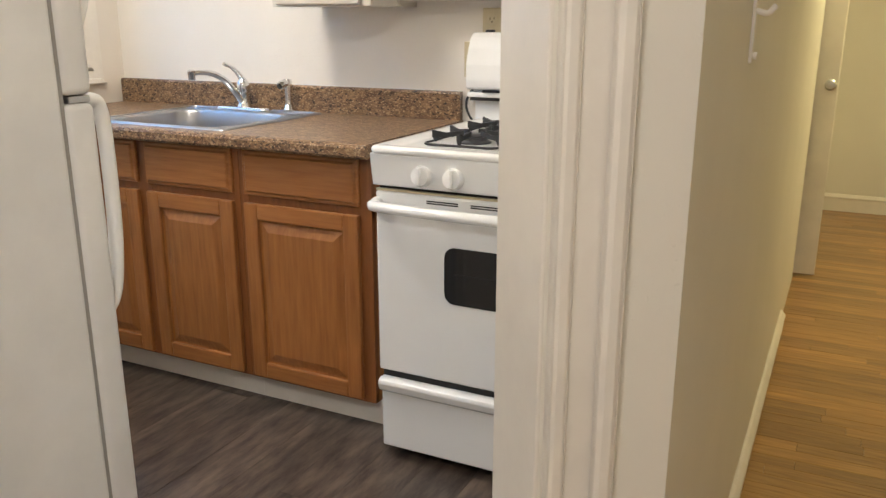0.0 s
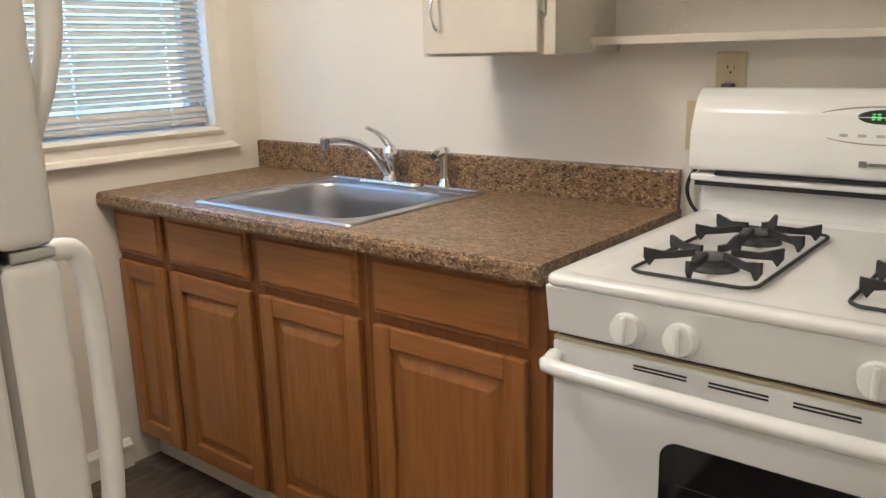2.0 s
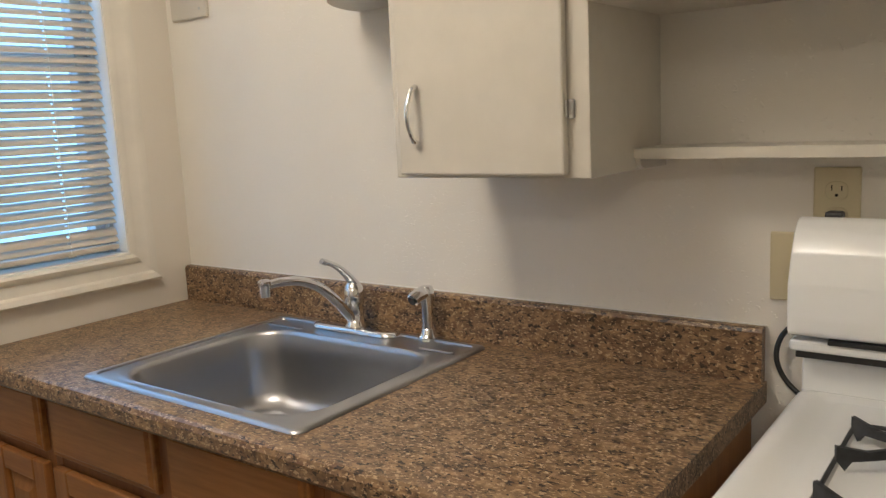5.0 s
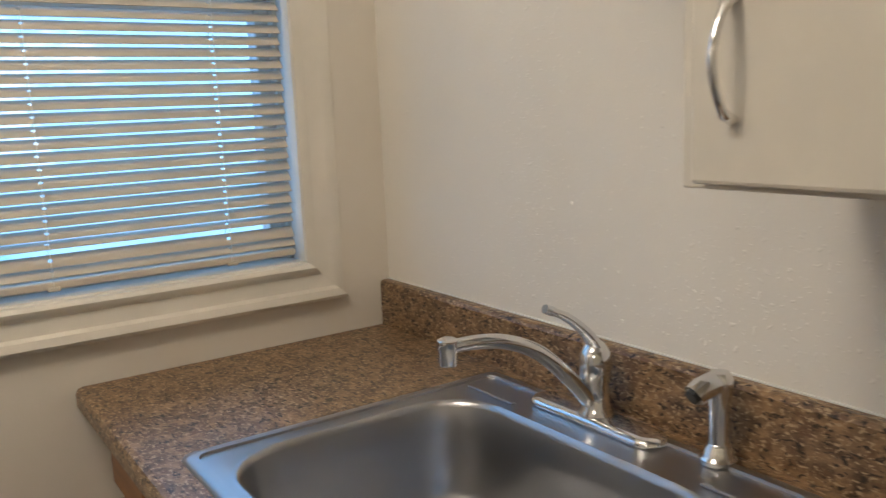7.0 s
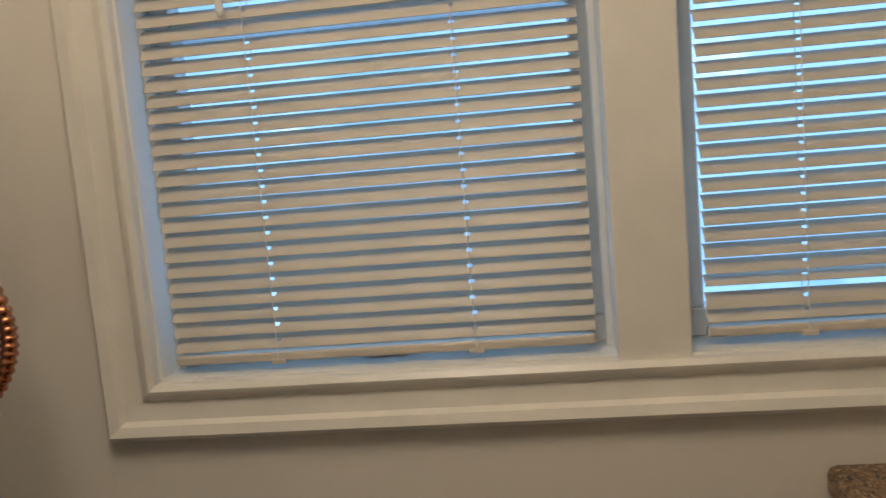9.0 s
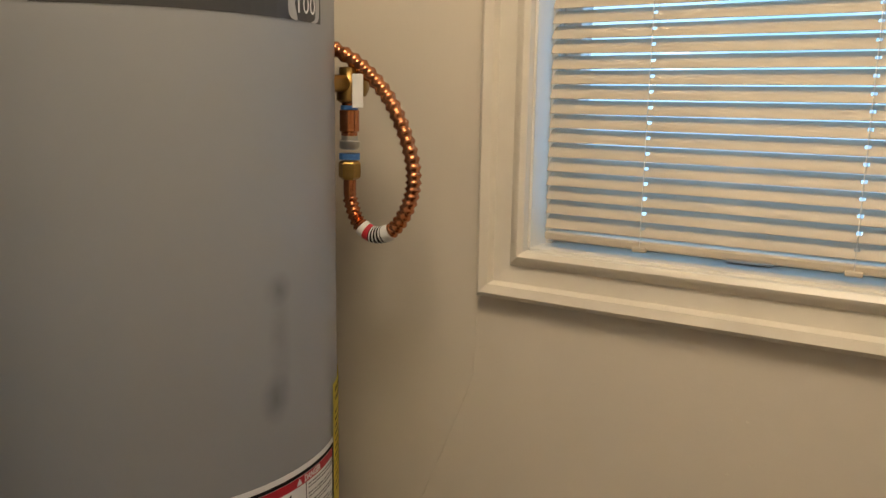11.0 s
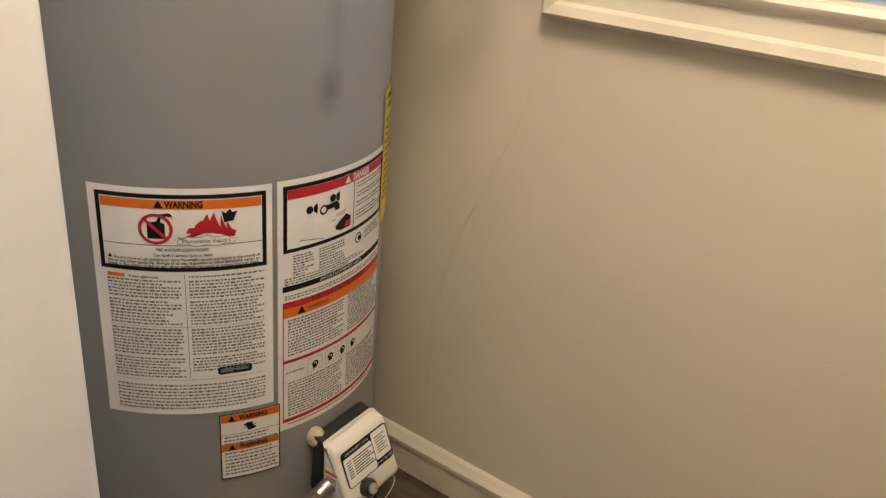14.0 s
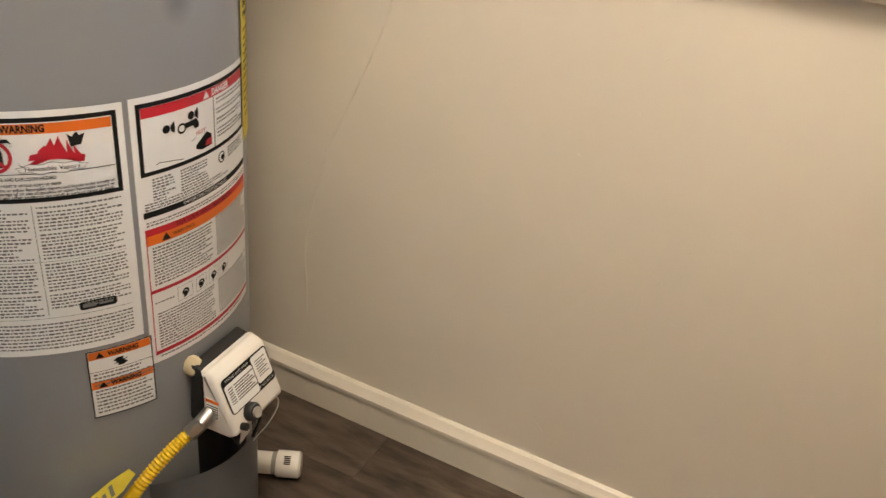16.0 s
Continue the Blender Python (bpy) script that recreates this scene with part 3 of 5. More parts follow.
def panel_door(x0, x1, z0, z1, parent):
    """A raised-panel door: frame of stiles and rails, sloped field in the middle."""
    y, f = FRONT, 0.052

    def ring(i, yy):
        a, b, c, e = x0 + f + i, x1 - f - i, z0 + f + i, z1 - f - i
        return [(a, yy, c), (b, yy, c), (b, yy, e), (a, yy, e)]
    d = part("door", loops([ring(-0.004, y - 0.008), ring(0.006, y - 0.006), ring(0.010, y - 0.007), ring(0.034, y - 0.0165), ring(0.037, y - 0.0175)], cap_last=True), OAK_V, parent, "oak raised-panel door")
    part("stile", boxes((x0, y - 0.019, z0, x0 + f, y, z1), bevel=0.004), OAK_V, d)
    part("stile", boxes((x1 - f, y - 0.019, z0, x1, y, z1), bevel=0.004), OAK_V, d)
    part("rail", boxes((x0 + f, y - 0.019, z1 - f, x1 - f, y - 0.001, z1), bevel=0.004), OAK_H, d)
    part("rail", boxes((x0 + f, y - 0.019, z0, x1 - f, y - 0.001, z0 + f), bevel=0.004), OAK_H, d)

    return d


def drawer_front(x0, x1, z0, z1, parent):
    y = FRONT

    def ring(i, yy):
        return [(x0 + i, yy, z0 + i), (x1 - i, yy, z0 + i), (x1 - i, yy, z1 - i), (x0 + i, yy, z1 - i)]
    part("drawer_front", loops([ring(0, y), ring(0, y - 0.010), ring(0.003, y - 0.013), ring(0.010, y - 0.013), ring(0.016, y - 0.019), ring(0.02, y - 0.019)], True, True), OAK_H, parent, "oak drawer front with stepped edge")


def base_cabinet(label, x0, x1, items):
    c = thing("base_cabinet", label, "cabinet", ((x0 + x1) / 2, -0.3, 0), group="base cabinets under the counter")
    part("side", boxes((x0, -0.57, 0.098, x0 + 0.014, -0.022, 0.872)), OAK_V, c)
    part("side", boxes((x1 - 0.014, -0.57, 0.098, x1, -0.022, 0.872)), OAK_V, c)
    part("bottom", boxes((x0 + 0.0145, -0.57, 0.098, x1 - 0.0145, -0.022, 0.112)), OAK_H, c)
    part("back", boxes((x0 + 0.0145, -0.036, 0.1125, x1 - 0.0145, -0.022, 0.872)), OAK_H, c)
    spans = [(x0, items[0][0] + 0.012)] + [(a[1] - 0.012, b[0] + 0.012) for a, b in zip(items, items[1:])] + [(items[-1][1] - 0.012, x1)]
    for a, b in spans:
        part("face_stile", boxes((a, FRONT, 0.098, b, -0.5705, 0.872), bevel=0.0015), OAK_FRAME_SHADED, c)
    for za, zb in ((0.850, 0.8725), (0.690, 0.728), (0.0975, 0.128)):
        part("face_rail", boxes((x0, FRONT + 0.001, za, x1, -0.571, zb)), OAK_FRAME_SHADED, c)
    part("toe_board", boxes((x0, -0.535, 0.0, x1, -0.52, 0.098)), TRIM, c, "white painted toe board")
    for a, b in items:
        panel_door(a, b, 0.110, 0.697, c)
        drawer_front(a, b, 0.722, 0.862, c)


base_cabinet("narrow honey oak base cabinet with one door and drawer", 0.005, 0.272, [DOORS[0][1:]])
base_cabinet("honey oak sink cabinet with two doors and false drawers", 0.273, 1.089, [DOORS[1][1:], DOORS[2][1:]])
base_cabinet("wide honey oak base cabinet beside the stove", 1.090, 1.572, [DOORS[3][1:]])

# ---- countertop, with a hole for the sink ----
SX0, SX1, SY0, SY1 = 0.425, 1.046, -0.598, -0.050
ct = thing("countertop", "brown granite-look laminate countertop with backsplash", "countertop", (0.8, -0.33, 0.87))


def nose(y_front):
    """Front edge of the countertop: rolled over, with a drop edge."""
    return [(-0.6011, 0.876), (y_front + 0.022, 0.876), (y_front + 0.006, 0.872), (y_front, 0.880), (y_front, 0.902), (y_front + 0.004, 0.911), (y_front + 0.012, 0.914), (-0.6011, 0.914)]


hx0, hx1, hy0, hy1 = SX0 + 0.015, SX1 - 0.015, SY0 + 0.015, SY1 - 0.012


def rect(x0, y0, x1, y1, z):
    return [(x0, y0, z), (x1, y0, z), (x1, y1, z), (x0, y1, z)]


part("top", loops([rect(0.003, -0.601, 1.592, -0.003, 0.876), rect(0.003, -0.601, 1.592, -0.003, 0.914), rect(hx0, hy0, hx1, hy1, 0.914),
                   rect(hx0, hy0, hx1, hy1, 0.876), rect(0.003, -0.601, 1.592, -0.003, 0.876)]), LAM, ct)
part("front_edge", prism(nose(-0.650), 'x', 0.003, 1.592), LAM, ct)
part("backsplash", prism([(-0.003, 0.9145), (-0.024, 0.9145), (-0.024, 1.004), (-0.021, 1.010), (-0.015, 1.012), (-0.003, 1.012)], 'x', 0.003, 1.588), LAM, ct)
part("caulk", boxes((0.003, -0.004, 1.0122, 1.588, -0.0005, 1.0145)), PLASTIC, ct, "line of white caulk")


# ---- sink ----
def sink():
    s = thing("kitchen_sink", "single-bowl stainless steel drop-in kitchen sink", "sink", (0.73, -0.32, 0.73))
    bx0, bx1, by0, by1 = 0.482, 0.996, -0.556, -0.158

    def ring(x0, y0, x1, y1, r, z):
        return [(x, y, z) for x, y in rounded(x0, y0, x1, y1, r, 8)]
    part("basin", loops([ring(SX0, SY0, SX1, SY1, 0.02, 0.9145), ring(SX0 + 0.002, SY0 + 0.002, SX1 - 0.002, SY1 - 0.002, 0.02, 0.9185),
                         ring(SX0 + 0.010, SY0 + 0.010, SX1 - 0.010, SY1 - 0.010, 0.02, 0.9205), ring(SX0 + 0.019, SY0 + 0.019, SX1 - 0.019, SY1 - 0.019, 0.018, 0.9205), ring(SX0 + 0.0202, SY0 + 0.0202, SX1 - 0.0202, SY1 - 0.0202, 0.018, 0.9168),
                         ring(bx0 - 0.012, by0 - 0.012, bx1 + 0.012, by1 + 0.012, 0.098, 0.9168), ring(bx0 - 0.008, by0 - 0.008, bx1 + 0.008, by1 + 0.008, 0.096, 0.9182), ring(bx0 - 0.003, by0 - 0.003, bx1 + 0.003, by1 + 0.003, 0.092, 0.9150),
                         ring(bx0, by0, bx1, by1, 0.09, 0.908), ring(bx0 + 0.004, by0 + 0.004, bx1 - 0.004, by1 - 0.004, 0.088, 0.86),
                         ring(bx0 + 0.012, by0 + 0.012, bx1 - 0.012, by1 - 0.012, 0.085, 0.775), ring(bx0 + 0.022, by0 + 0.022, bx1 - 0.022, by1 - 0.022, 0.08, 0.752),
                         ring(bx0 + 0.045, by0 + 0.045, bx1 - 0.045, by1 - 0.045, 0.07, 0.742), ring(0.69, -0.40, 0.79, -0.32, 0.039, 0.738)], cap_last=True), STEEL, s, smooth=50)
    part("drain", lathe([(0.045, 0), (0.045, 0.003), (0.036, 0.004), (0.03, 0.001), (0.0, 0.0015)], (0.74, -0.36, 0.7385), 24), CHROME, s, smooth=40)
    part("deck_ridge", boxes((SX0 + 0.035, -0.132, 0.9165, 0.575, -0.124, 0.9205), bevel=0.0018), STEEL, s)
    part("deck_ridge", boxes((0.925, -0.132, 0.9165, SX1 - 0.035, -0.124, 0.9205), bevel=0.0018), STEEL, s)
    return s


sink()


def faucet():
    f = thing("faucet", "chrome single-lever kitchen faucet with long spout", "faucet", (0.70, -0.078, 0.92))
    pl = [[(x, y, z) for x, y in rounded(0.575 + i, -0.108 + i, 0.826 - i, -0.052 - i, 0.0279 - i, 8)] for i, z in ((0, 0.918), (0.0005, 0.923), (0.004, 0.927), (0.012, 0.929))]
    part("escutcheon", loops(pl, True, True), CHROME, f, smooth=50)
    part("body", lathe([(0.026, 0), (0.026, 0.004), (0.021, 0.010), (0.020, 0.05), (0.023, 0.055), (0.0235, 0.078), (0.021, 0.092), (0.014, 0.104), (0.004, 0.109), (0.0, 0.1095)], (0.70, -0.078, 0.928), 24), CHROME, f, smooth=50)
    path = bezier([(0.699, -0.090, 0.950), (0.697, -0.125, 0.990), (0.692, -0.175, 1.036), (0.683, -0.225, 1.060), (0.672, -0.270, 1.066), (0.663, -0.303, 1.064)], 6)
    part("spout", tube(path, [0.0145 - 0.004 * i / (len(path) - 1) for i in range(len(path))], 14, flat=0.85), CHROME, f, smooth=60)
    part("aerator", lathe([(0.011, 0), (0.0125, 0.003), (0.0125, 0.022), (0.014, 0.024), (0.014, 0.034), (0.009, 0.037), (0, 0.037)], (0.662, -0.306, 1.040), 18), CHROME, f, smooth=50)
    lev = bezier([(0.699, -0.078, 1.030), (0.695, -0.094, 1.052), (0.687, -0.120, 1.076), (0.676, -0.150, 1.091)], 6)
    part("lever", tube(lev, [0.017 - 0.0095 * i / (len(lev) - 1) + (0.003 if i > len(lev) - 4 else 0) for i in range(len(lev))], 12, flat=0.62), CHROME, f, smooth=60)
    sp = thing("side_sprayer", "chrome pull-out side sprayer beside the faucet", "sprayer", (0.898, -0.06, 0.918))
    part("base", lathe([(0.024, 0), (0.024, 0.006), (0.019, 0.011), (0.016, 0.022), (0.013, 0.026)], (0.898, -0.062, 0.918), 20), CHROME, sp, smooth=40)
    part("handle", lathe([(0.0135, 0), (0.0125, 0.02), (0.0135, 0.05), (0.0165, 0.075), (0.0165, 0.088), (0.012, 0.096), (0, 0.098)], (0.898, -0.062, 0.94), 18), CHROME, sp, smooth=50)
    part("spray_head", tube([(0.898, -0.058, 1.020), (0.896, -0.075, 1.022), (0.893, -0.092, 1.018), (0.891, -0.102, 1.012)], [0.012, 0.0155, 0.0155, 0.0145], 16), CHROME, sp, smooth=50)
    part("nozzle", tube([(0.8909, -0.1022, 1.0119), (0.8902, -0.106, 1.010)], 0.010, 14), BLACK, sp)


faucet()


# ---- stove ----
def stove():
    X0, X1, YF = 1.657, 2.428, -0.712
    cx = (X0 + X1) / 2
    s = thing("gas_stove", "white freestanding four-burner gas stove with oven", "stove", (cx, -0.37, 0))
    part("body", boxes((X0 + 0.006, -0.675, 0.03, X1 - 0.006, -0.04, 0.895), bevel=0.004), ENAMEL, s)
    part("leg", boxes((X0 + 0.05, -0.62, 0, X0 + 0.08, -0.59, 0.031)), BLACK, s)
    part("leg", boxes((X1 - 0.08, -0.62, 0, X1 - 0.05, -0.59, 0.031)), BLACK, s)
    part("leg", boxes((X0 + 0.05, -0.12, 0, X0 + 0.08, -0.09, 0.031)), BLACK, s)
    part("leg", boxes((X1 - 0.08, -0.12, 0, X1 - 0.05, -0.09, 0.031)), BLACK, s)
    # cooktop: a pressed pan with a raised, rounded rim
    def ring(i, z, r=0.02):
        return [(x, y, z) for x, y in rounded(X0 + i, -0.738 + i, X1 - i, -0.058 - i * 0.3, r, 5)]
    top = part("cooktop", loops([ring(0.003, 0.910), ring(0, 0.914), ring(0, 0.923), ring(0.003, 0.928), ring(0.009, 0.930), ring(0.030, 0.930), ring(0.046, 0.922), ring(0.06, 0.921)], True, True), ENAMEL, s, smooth=50)
    # control panel, leaning back a little
    part("control_panel", prism([(-0.7355, 0.9105), (-0.722, 0.822), (-0.66, 0.822), (-0.66, 0.9105)], 'x', X0, X1, 0.004), ENAMEL, s)
    for kx in (1.812, 1.903, 2.180, 2.271):
        kn = part("knob", lathe([(0.0285, 0), (0.0285, 0.006), (0.0255, 0.012), (0.0245, 0.020), (0.0, 0.021)], (kx, -0.727, 0.858), 24, (0, -1, 0.13)), ENAMEL, s, "white round burner knob", smooth=40)
        part("grip", moved(boxes((-0.0055, -0.012, -0.023, 0.0055, 0.0, 0.023), bevel=0.004), Matrix.Translation((kx, -0.746, 0.8605)) @ Matrix.Rotation(radians(-7), 4, 'X')), ENAMEL, kn)
        for k in range(9):
            a = radians(-120 + 30 * k)
            part("dial_mark", moved(boxes((-0.001, -0.0006, -0.0025, 0.001, 0.0, 0.0025)), Matrix.Translation((kx + 0.022 * math.sin(a), -0.7415, 0.858 - 0.022 * math.cos(a))) @ Matrix.Rotation(a, 4, 'Y')), INK, kn)
        part("pointer_mark", boxes((kx - 0.0016, -0.7318, 0.889, kx + 0.0016, -0.7305, 0.8925)), INK, s)
    for kx in (1.775, 1.868, 2.143, 2.234):
        part("burner_mark", boxes((kx - 0.0018, -0.7312, 0.884, kx + 0.0018, -0.7298, 0.8875)), INK, s)
    # oven door with vents, handle and window
    d = part("oven_door", merge(boxes((X0 + 0.002, YF, 0.283, X1 - 0.002, -0.676, 0.806), bevel=0.007)), ENAMEL, s, "white oven door")
    part("door_top", boxes((X0 + 0.004, YF + 0.002, 0.8062, X1 - 0.004, -0.677, 0.812)), IVORY, d)
    w = 0.092
    for i in range(5):
        vx = 1.815 + i * 0.127 - 0.02 * (i > 9)
        if vx + w < X1 - 0.03:
            for vz in (0.7825, 0.7885):
                part("vent_slot", boxes((vx, YF - 0.0012, vz, vx + w, YF + 0.004, vz + 0.0034), bevel=0.0008), BLACK, d)
    hp = [(X0 + 0.010, YF - 0.004, 0.776), (X0 + 0.018, YF - 0.028, 0.774), (X0 + 0.05, YF - 0.044, 0.770), (cx, YF - 0.048, 0.768), (X1 - 0.05, YF - 0.044, 0.770), (X1 - 0.018, YF - 0.028, 0.774), (X1 - 0.010, YF - 0.004, 0.776)]
    part("handle", tube(bezier(hp, 6), 0.0155, 14, flat=0.9), ENAMEL, d, "white bowed handle bar", smooth=60)
    wx0, wx1, wz0, wz1 = 1.868, 2.217, 0.515, 0.672
    outer = [(x, z) for x, z in rounded(wx0, wz0, wx1, wz1, 0.03, 6)]
    part("window", loops([[(x, YF - 0.0005, z) for x, z in outer], [(x, YF - 0.003, z) for x, z in outer]], True, True), DARKGLASS, d, "dark glass oven window")
    part("rack", merge(tube([(wx0 + 0.03, YF - 0.0033, 0.60), (wx1 - 0.03, YF - 0.0033, 0.60)], 0.0007, 6)), IRON, d)
    # drawer
    part("drawer", boxes((X0 + 0.006, YF + 0.004, 0.040, X1 - 0.006, -0.676, 0.262), bevel=0.006), ENAMEL, s)
    part("drawer_pull", prism([(YF + 0.003, 0.263), (YF - 0.015, 0.256), (YF - 0.018, 0.246), (YF - 0.012, 0.226), (YF + 0.003, 0.214)], 'x', X0 + 0.006, X1 - 0.006, 0.003), ENAMEL, s)
    # black filler boxes stand in for the shade above and below the door
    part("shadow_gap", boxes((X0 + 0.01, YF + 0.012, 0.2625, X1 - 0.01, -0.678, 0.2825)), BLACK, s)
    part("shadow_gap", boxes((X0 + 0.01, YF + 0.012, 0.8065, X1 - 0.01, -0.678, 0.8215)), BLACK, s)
    # backguard
    part("back_panel", boxes((X0 + 0.004, -0.062, 0.905, X1 - 0.004, -0.03, 1.03), bevel=0.003), ENAMEL, s)
    prof = [(-0.028, 1.028), (-0.100, 1.028), (-0.108, 1.034), (-0.111, 1.060), (-0.106, 1.110), (-0.093, 1.160), (-0.074, 1.192), (-0.056, 1.206), (-0.040, 1.210), (-0.028, 1.208)]
    part("backguard", prism(prof, 'x', X0 - 0.010, X1 + 0.004, 0.005), ENAMEL, s, "white rounded control backguard", smooth=35)
    part("backguard_lip", boxes((X0 - 0.008, -0.104, 1.004, X1 + 0.002, -0.03, 1.0205), bevel=0.005), ENAMEL, s)
    # black strips stand in for the shade under the backguard and its lip
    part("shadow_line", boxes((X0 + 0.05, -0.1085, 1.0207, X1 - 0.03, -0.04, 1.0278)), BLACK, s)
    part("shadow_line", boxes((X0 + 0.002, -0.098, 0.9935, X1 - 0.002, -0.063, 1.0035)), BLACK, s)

    def on_guard(u, v, lift):
        """A point on the sloped upper guard face: u along x, v along the slope."""
        a = Vector((-0.1085, 1.085)); b = Vector((-0.083, 1.178))
        t = (b - a).normalized()
        nrm = Vector((-t.y, t.x))
        p = a + t * v + nrm * lift
        return (u, p.x, p.y)
    ocx = 2.035

    def oval(rx, ry, lift, v0, n=40):
        return [on_guard(ocx + rx * math.cos(2 * math.pi * k / n), v0 + ry * math.sin(2 * math.pi * k / n), lift) for k in range(n)]
    part("control_oval", loops([oval(0.150, 0.038, -0.002, 0.055), oval(0.150, 0.038, 0.0025, 0.055), oval(0.146, 0.034, 0.0035, 0.055)], False, True), ENAMEL, s, "oval control field", smooth=30)
    part("oval_rim", loops([oval(0.152, 0.040, 0.0005, 0.055), oval(0.151, 0.039, 0.004, 0.055), oval(0.149, 0.037, 0.0042, 0.055), oval(0.148, 0.036, 0.003, 0.055)]), GASKET, s)
    part("display", loops([oval(0.050, 0.015, 0.0036, 0.072), oval(0.049, 0.0145, 0.0048, 0.072)], False, True), DARKGLASS, s, "dark oval clock display")
    dg = boxes(*[(x, 0, z, x + 0.006, 0.0006, z + 0.0025) for x in (2.012, 2.022, 2.036, 2.046, 2.056) for z in (-0.006, -0.001, 0.004)])
    q = on_guard(0, 0.072, 0.0052)
    part("digits", moved(dg, Matrix.Translation((0, q[1], q[2])) @ Matrix.Rotation(radians(-15), 4, 'X')), GREEN_LED, s, "green clock segments")
    for k in range(5):
        q = on_guard(1.965 + 0.034 * k, 0.034, 0.0042)
        part("button", moved(boxes((-0.008, -0.0012, -0.003, 0.008, 0.001, 0.003), bevel=0.0008), Matrix.Translation(q) @ Matrix.Rotation(radians(-15), 4, 'X')), HEATTOP, s)
    q = on_guard(2.045, -0.022, 0.0006)
    part("badge", moved(boxes((-0.045, -0.0006, -0.006, -0.031, 0.001, 0.006), (-0.026, -0.0006, -0.003, 0.030, 0.001, 0.003)), Matrix.Translation(q) @ Matrix.Rotation(radians(-3), 4, 'X')), GREYINK, s)
    # grates and burners, two on each side
    for gx in (1.868, 2.218):
        rim = [(x, y) for x, y in rounded(gx - 0.108, -0.632, gx + 0.108, -0.175, 0.028, 5)]
        inner = [(x, y) for x, y in rounded(gx - 0.102, -0.626, gx + 0.102, -0.181, 0.024, 5)]
        part("burner_pan", loops([[(x, y, 0.9215) for x, y in rim], [(x, y, 0.9255) for x, y in rim], [(x, y, 0.9225) for x, y in inner]], False, True), ENAMEL, s, "white enamel burner pan")
        frame_path = [(x, y, 0.927) for x, y in rim]
        g = part("grate", tube(frame_path + frame_path[:1], 0.0034, 8), IRON, s, "black cast iron grate")
        for by in (-0.523, -0.290):
            for k in range(6):
                a = radians(30 + 60 * k)
                dx, dy = math.cos(a), math.sin(a)
                r0 = 0.030
                r1 = min(0.104 / abs(dx) if abs(dx) > 0.01 else 9, 0.112 / abs(dy) if abs(dy) > 0.01 else 9, 0.118)
                nrm = Vector((-dy, dx, 0)) * 0.0034
                A, B = Vector((gx + dx * r0, by + dy * r0, 0)), Vector((gx + dx * r1, by + dy * r1, 0))
                bm = bmesh.new()
                outl = [(A, 0.944), (A, 0.957), (A.lerp(B, 0.55), 0.951), (B, 0.959), (B, 0.940), (B.lerp(A, 0.12), 0.926), (B.lerp(A, 0.22), 0.938), (A.lerp(B, 0.4), 0.940)]
                l1 = [bm.verts.new((p.x + nrm.x, p.y + nrm.y, z)) for p, z in outl]
                l2 = [bm.verts.new((p.x - nrm.x, p.y - nrm.y, z)) for p, z in outl]
                bm.faces.new(l1)
                bm.faces.new(l2[::-1])
                for i in range(len(outl)):
                    j = (i + 1) % len(outl)
                    bm.faces.new((l1[i], l2[i], l2[j], l1[j]))
                part("grate_finger", bm, IRON, g)
            b = part("burner", lathe([(0.046, 0), (0.046, 0.004), (0.036, 0.009), (0.036, 0.016), (0.030, 0.018)], (gx, by, 0.9225), 24), BURNERM, s, "dark gas burner with cap", smooth=40)
            part("burner_cap", lathe([(0.034, 0), (0.035, 0.003), (0.030, 0.006), (0.0, 0.007)], (gx, by, 0.9405), 24), BURNERM, b, smooth=40)
    return s


stove()
cord = thing("stove_cord", "black power cord behind the stove", "cord", (1.62, -0.03, 0.95))
part("cable", tube(bezier([(1.640, -0.020, 1.03), (1.618, -0.022, 1.00), (1.612, -0.024, 0.965), (1.626, -0.024, 0.93), (1.66, -0.03, 0.90)], 6), 0.0045, 8), BLACK, cord, smooth=60)


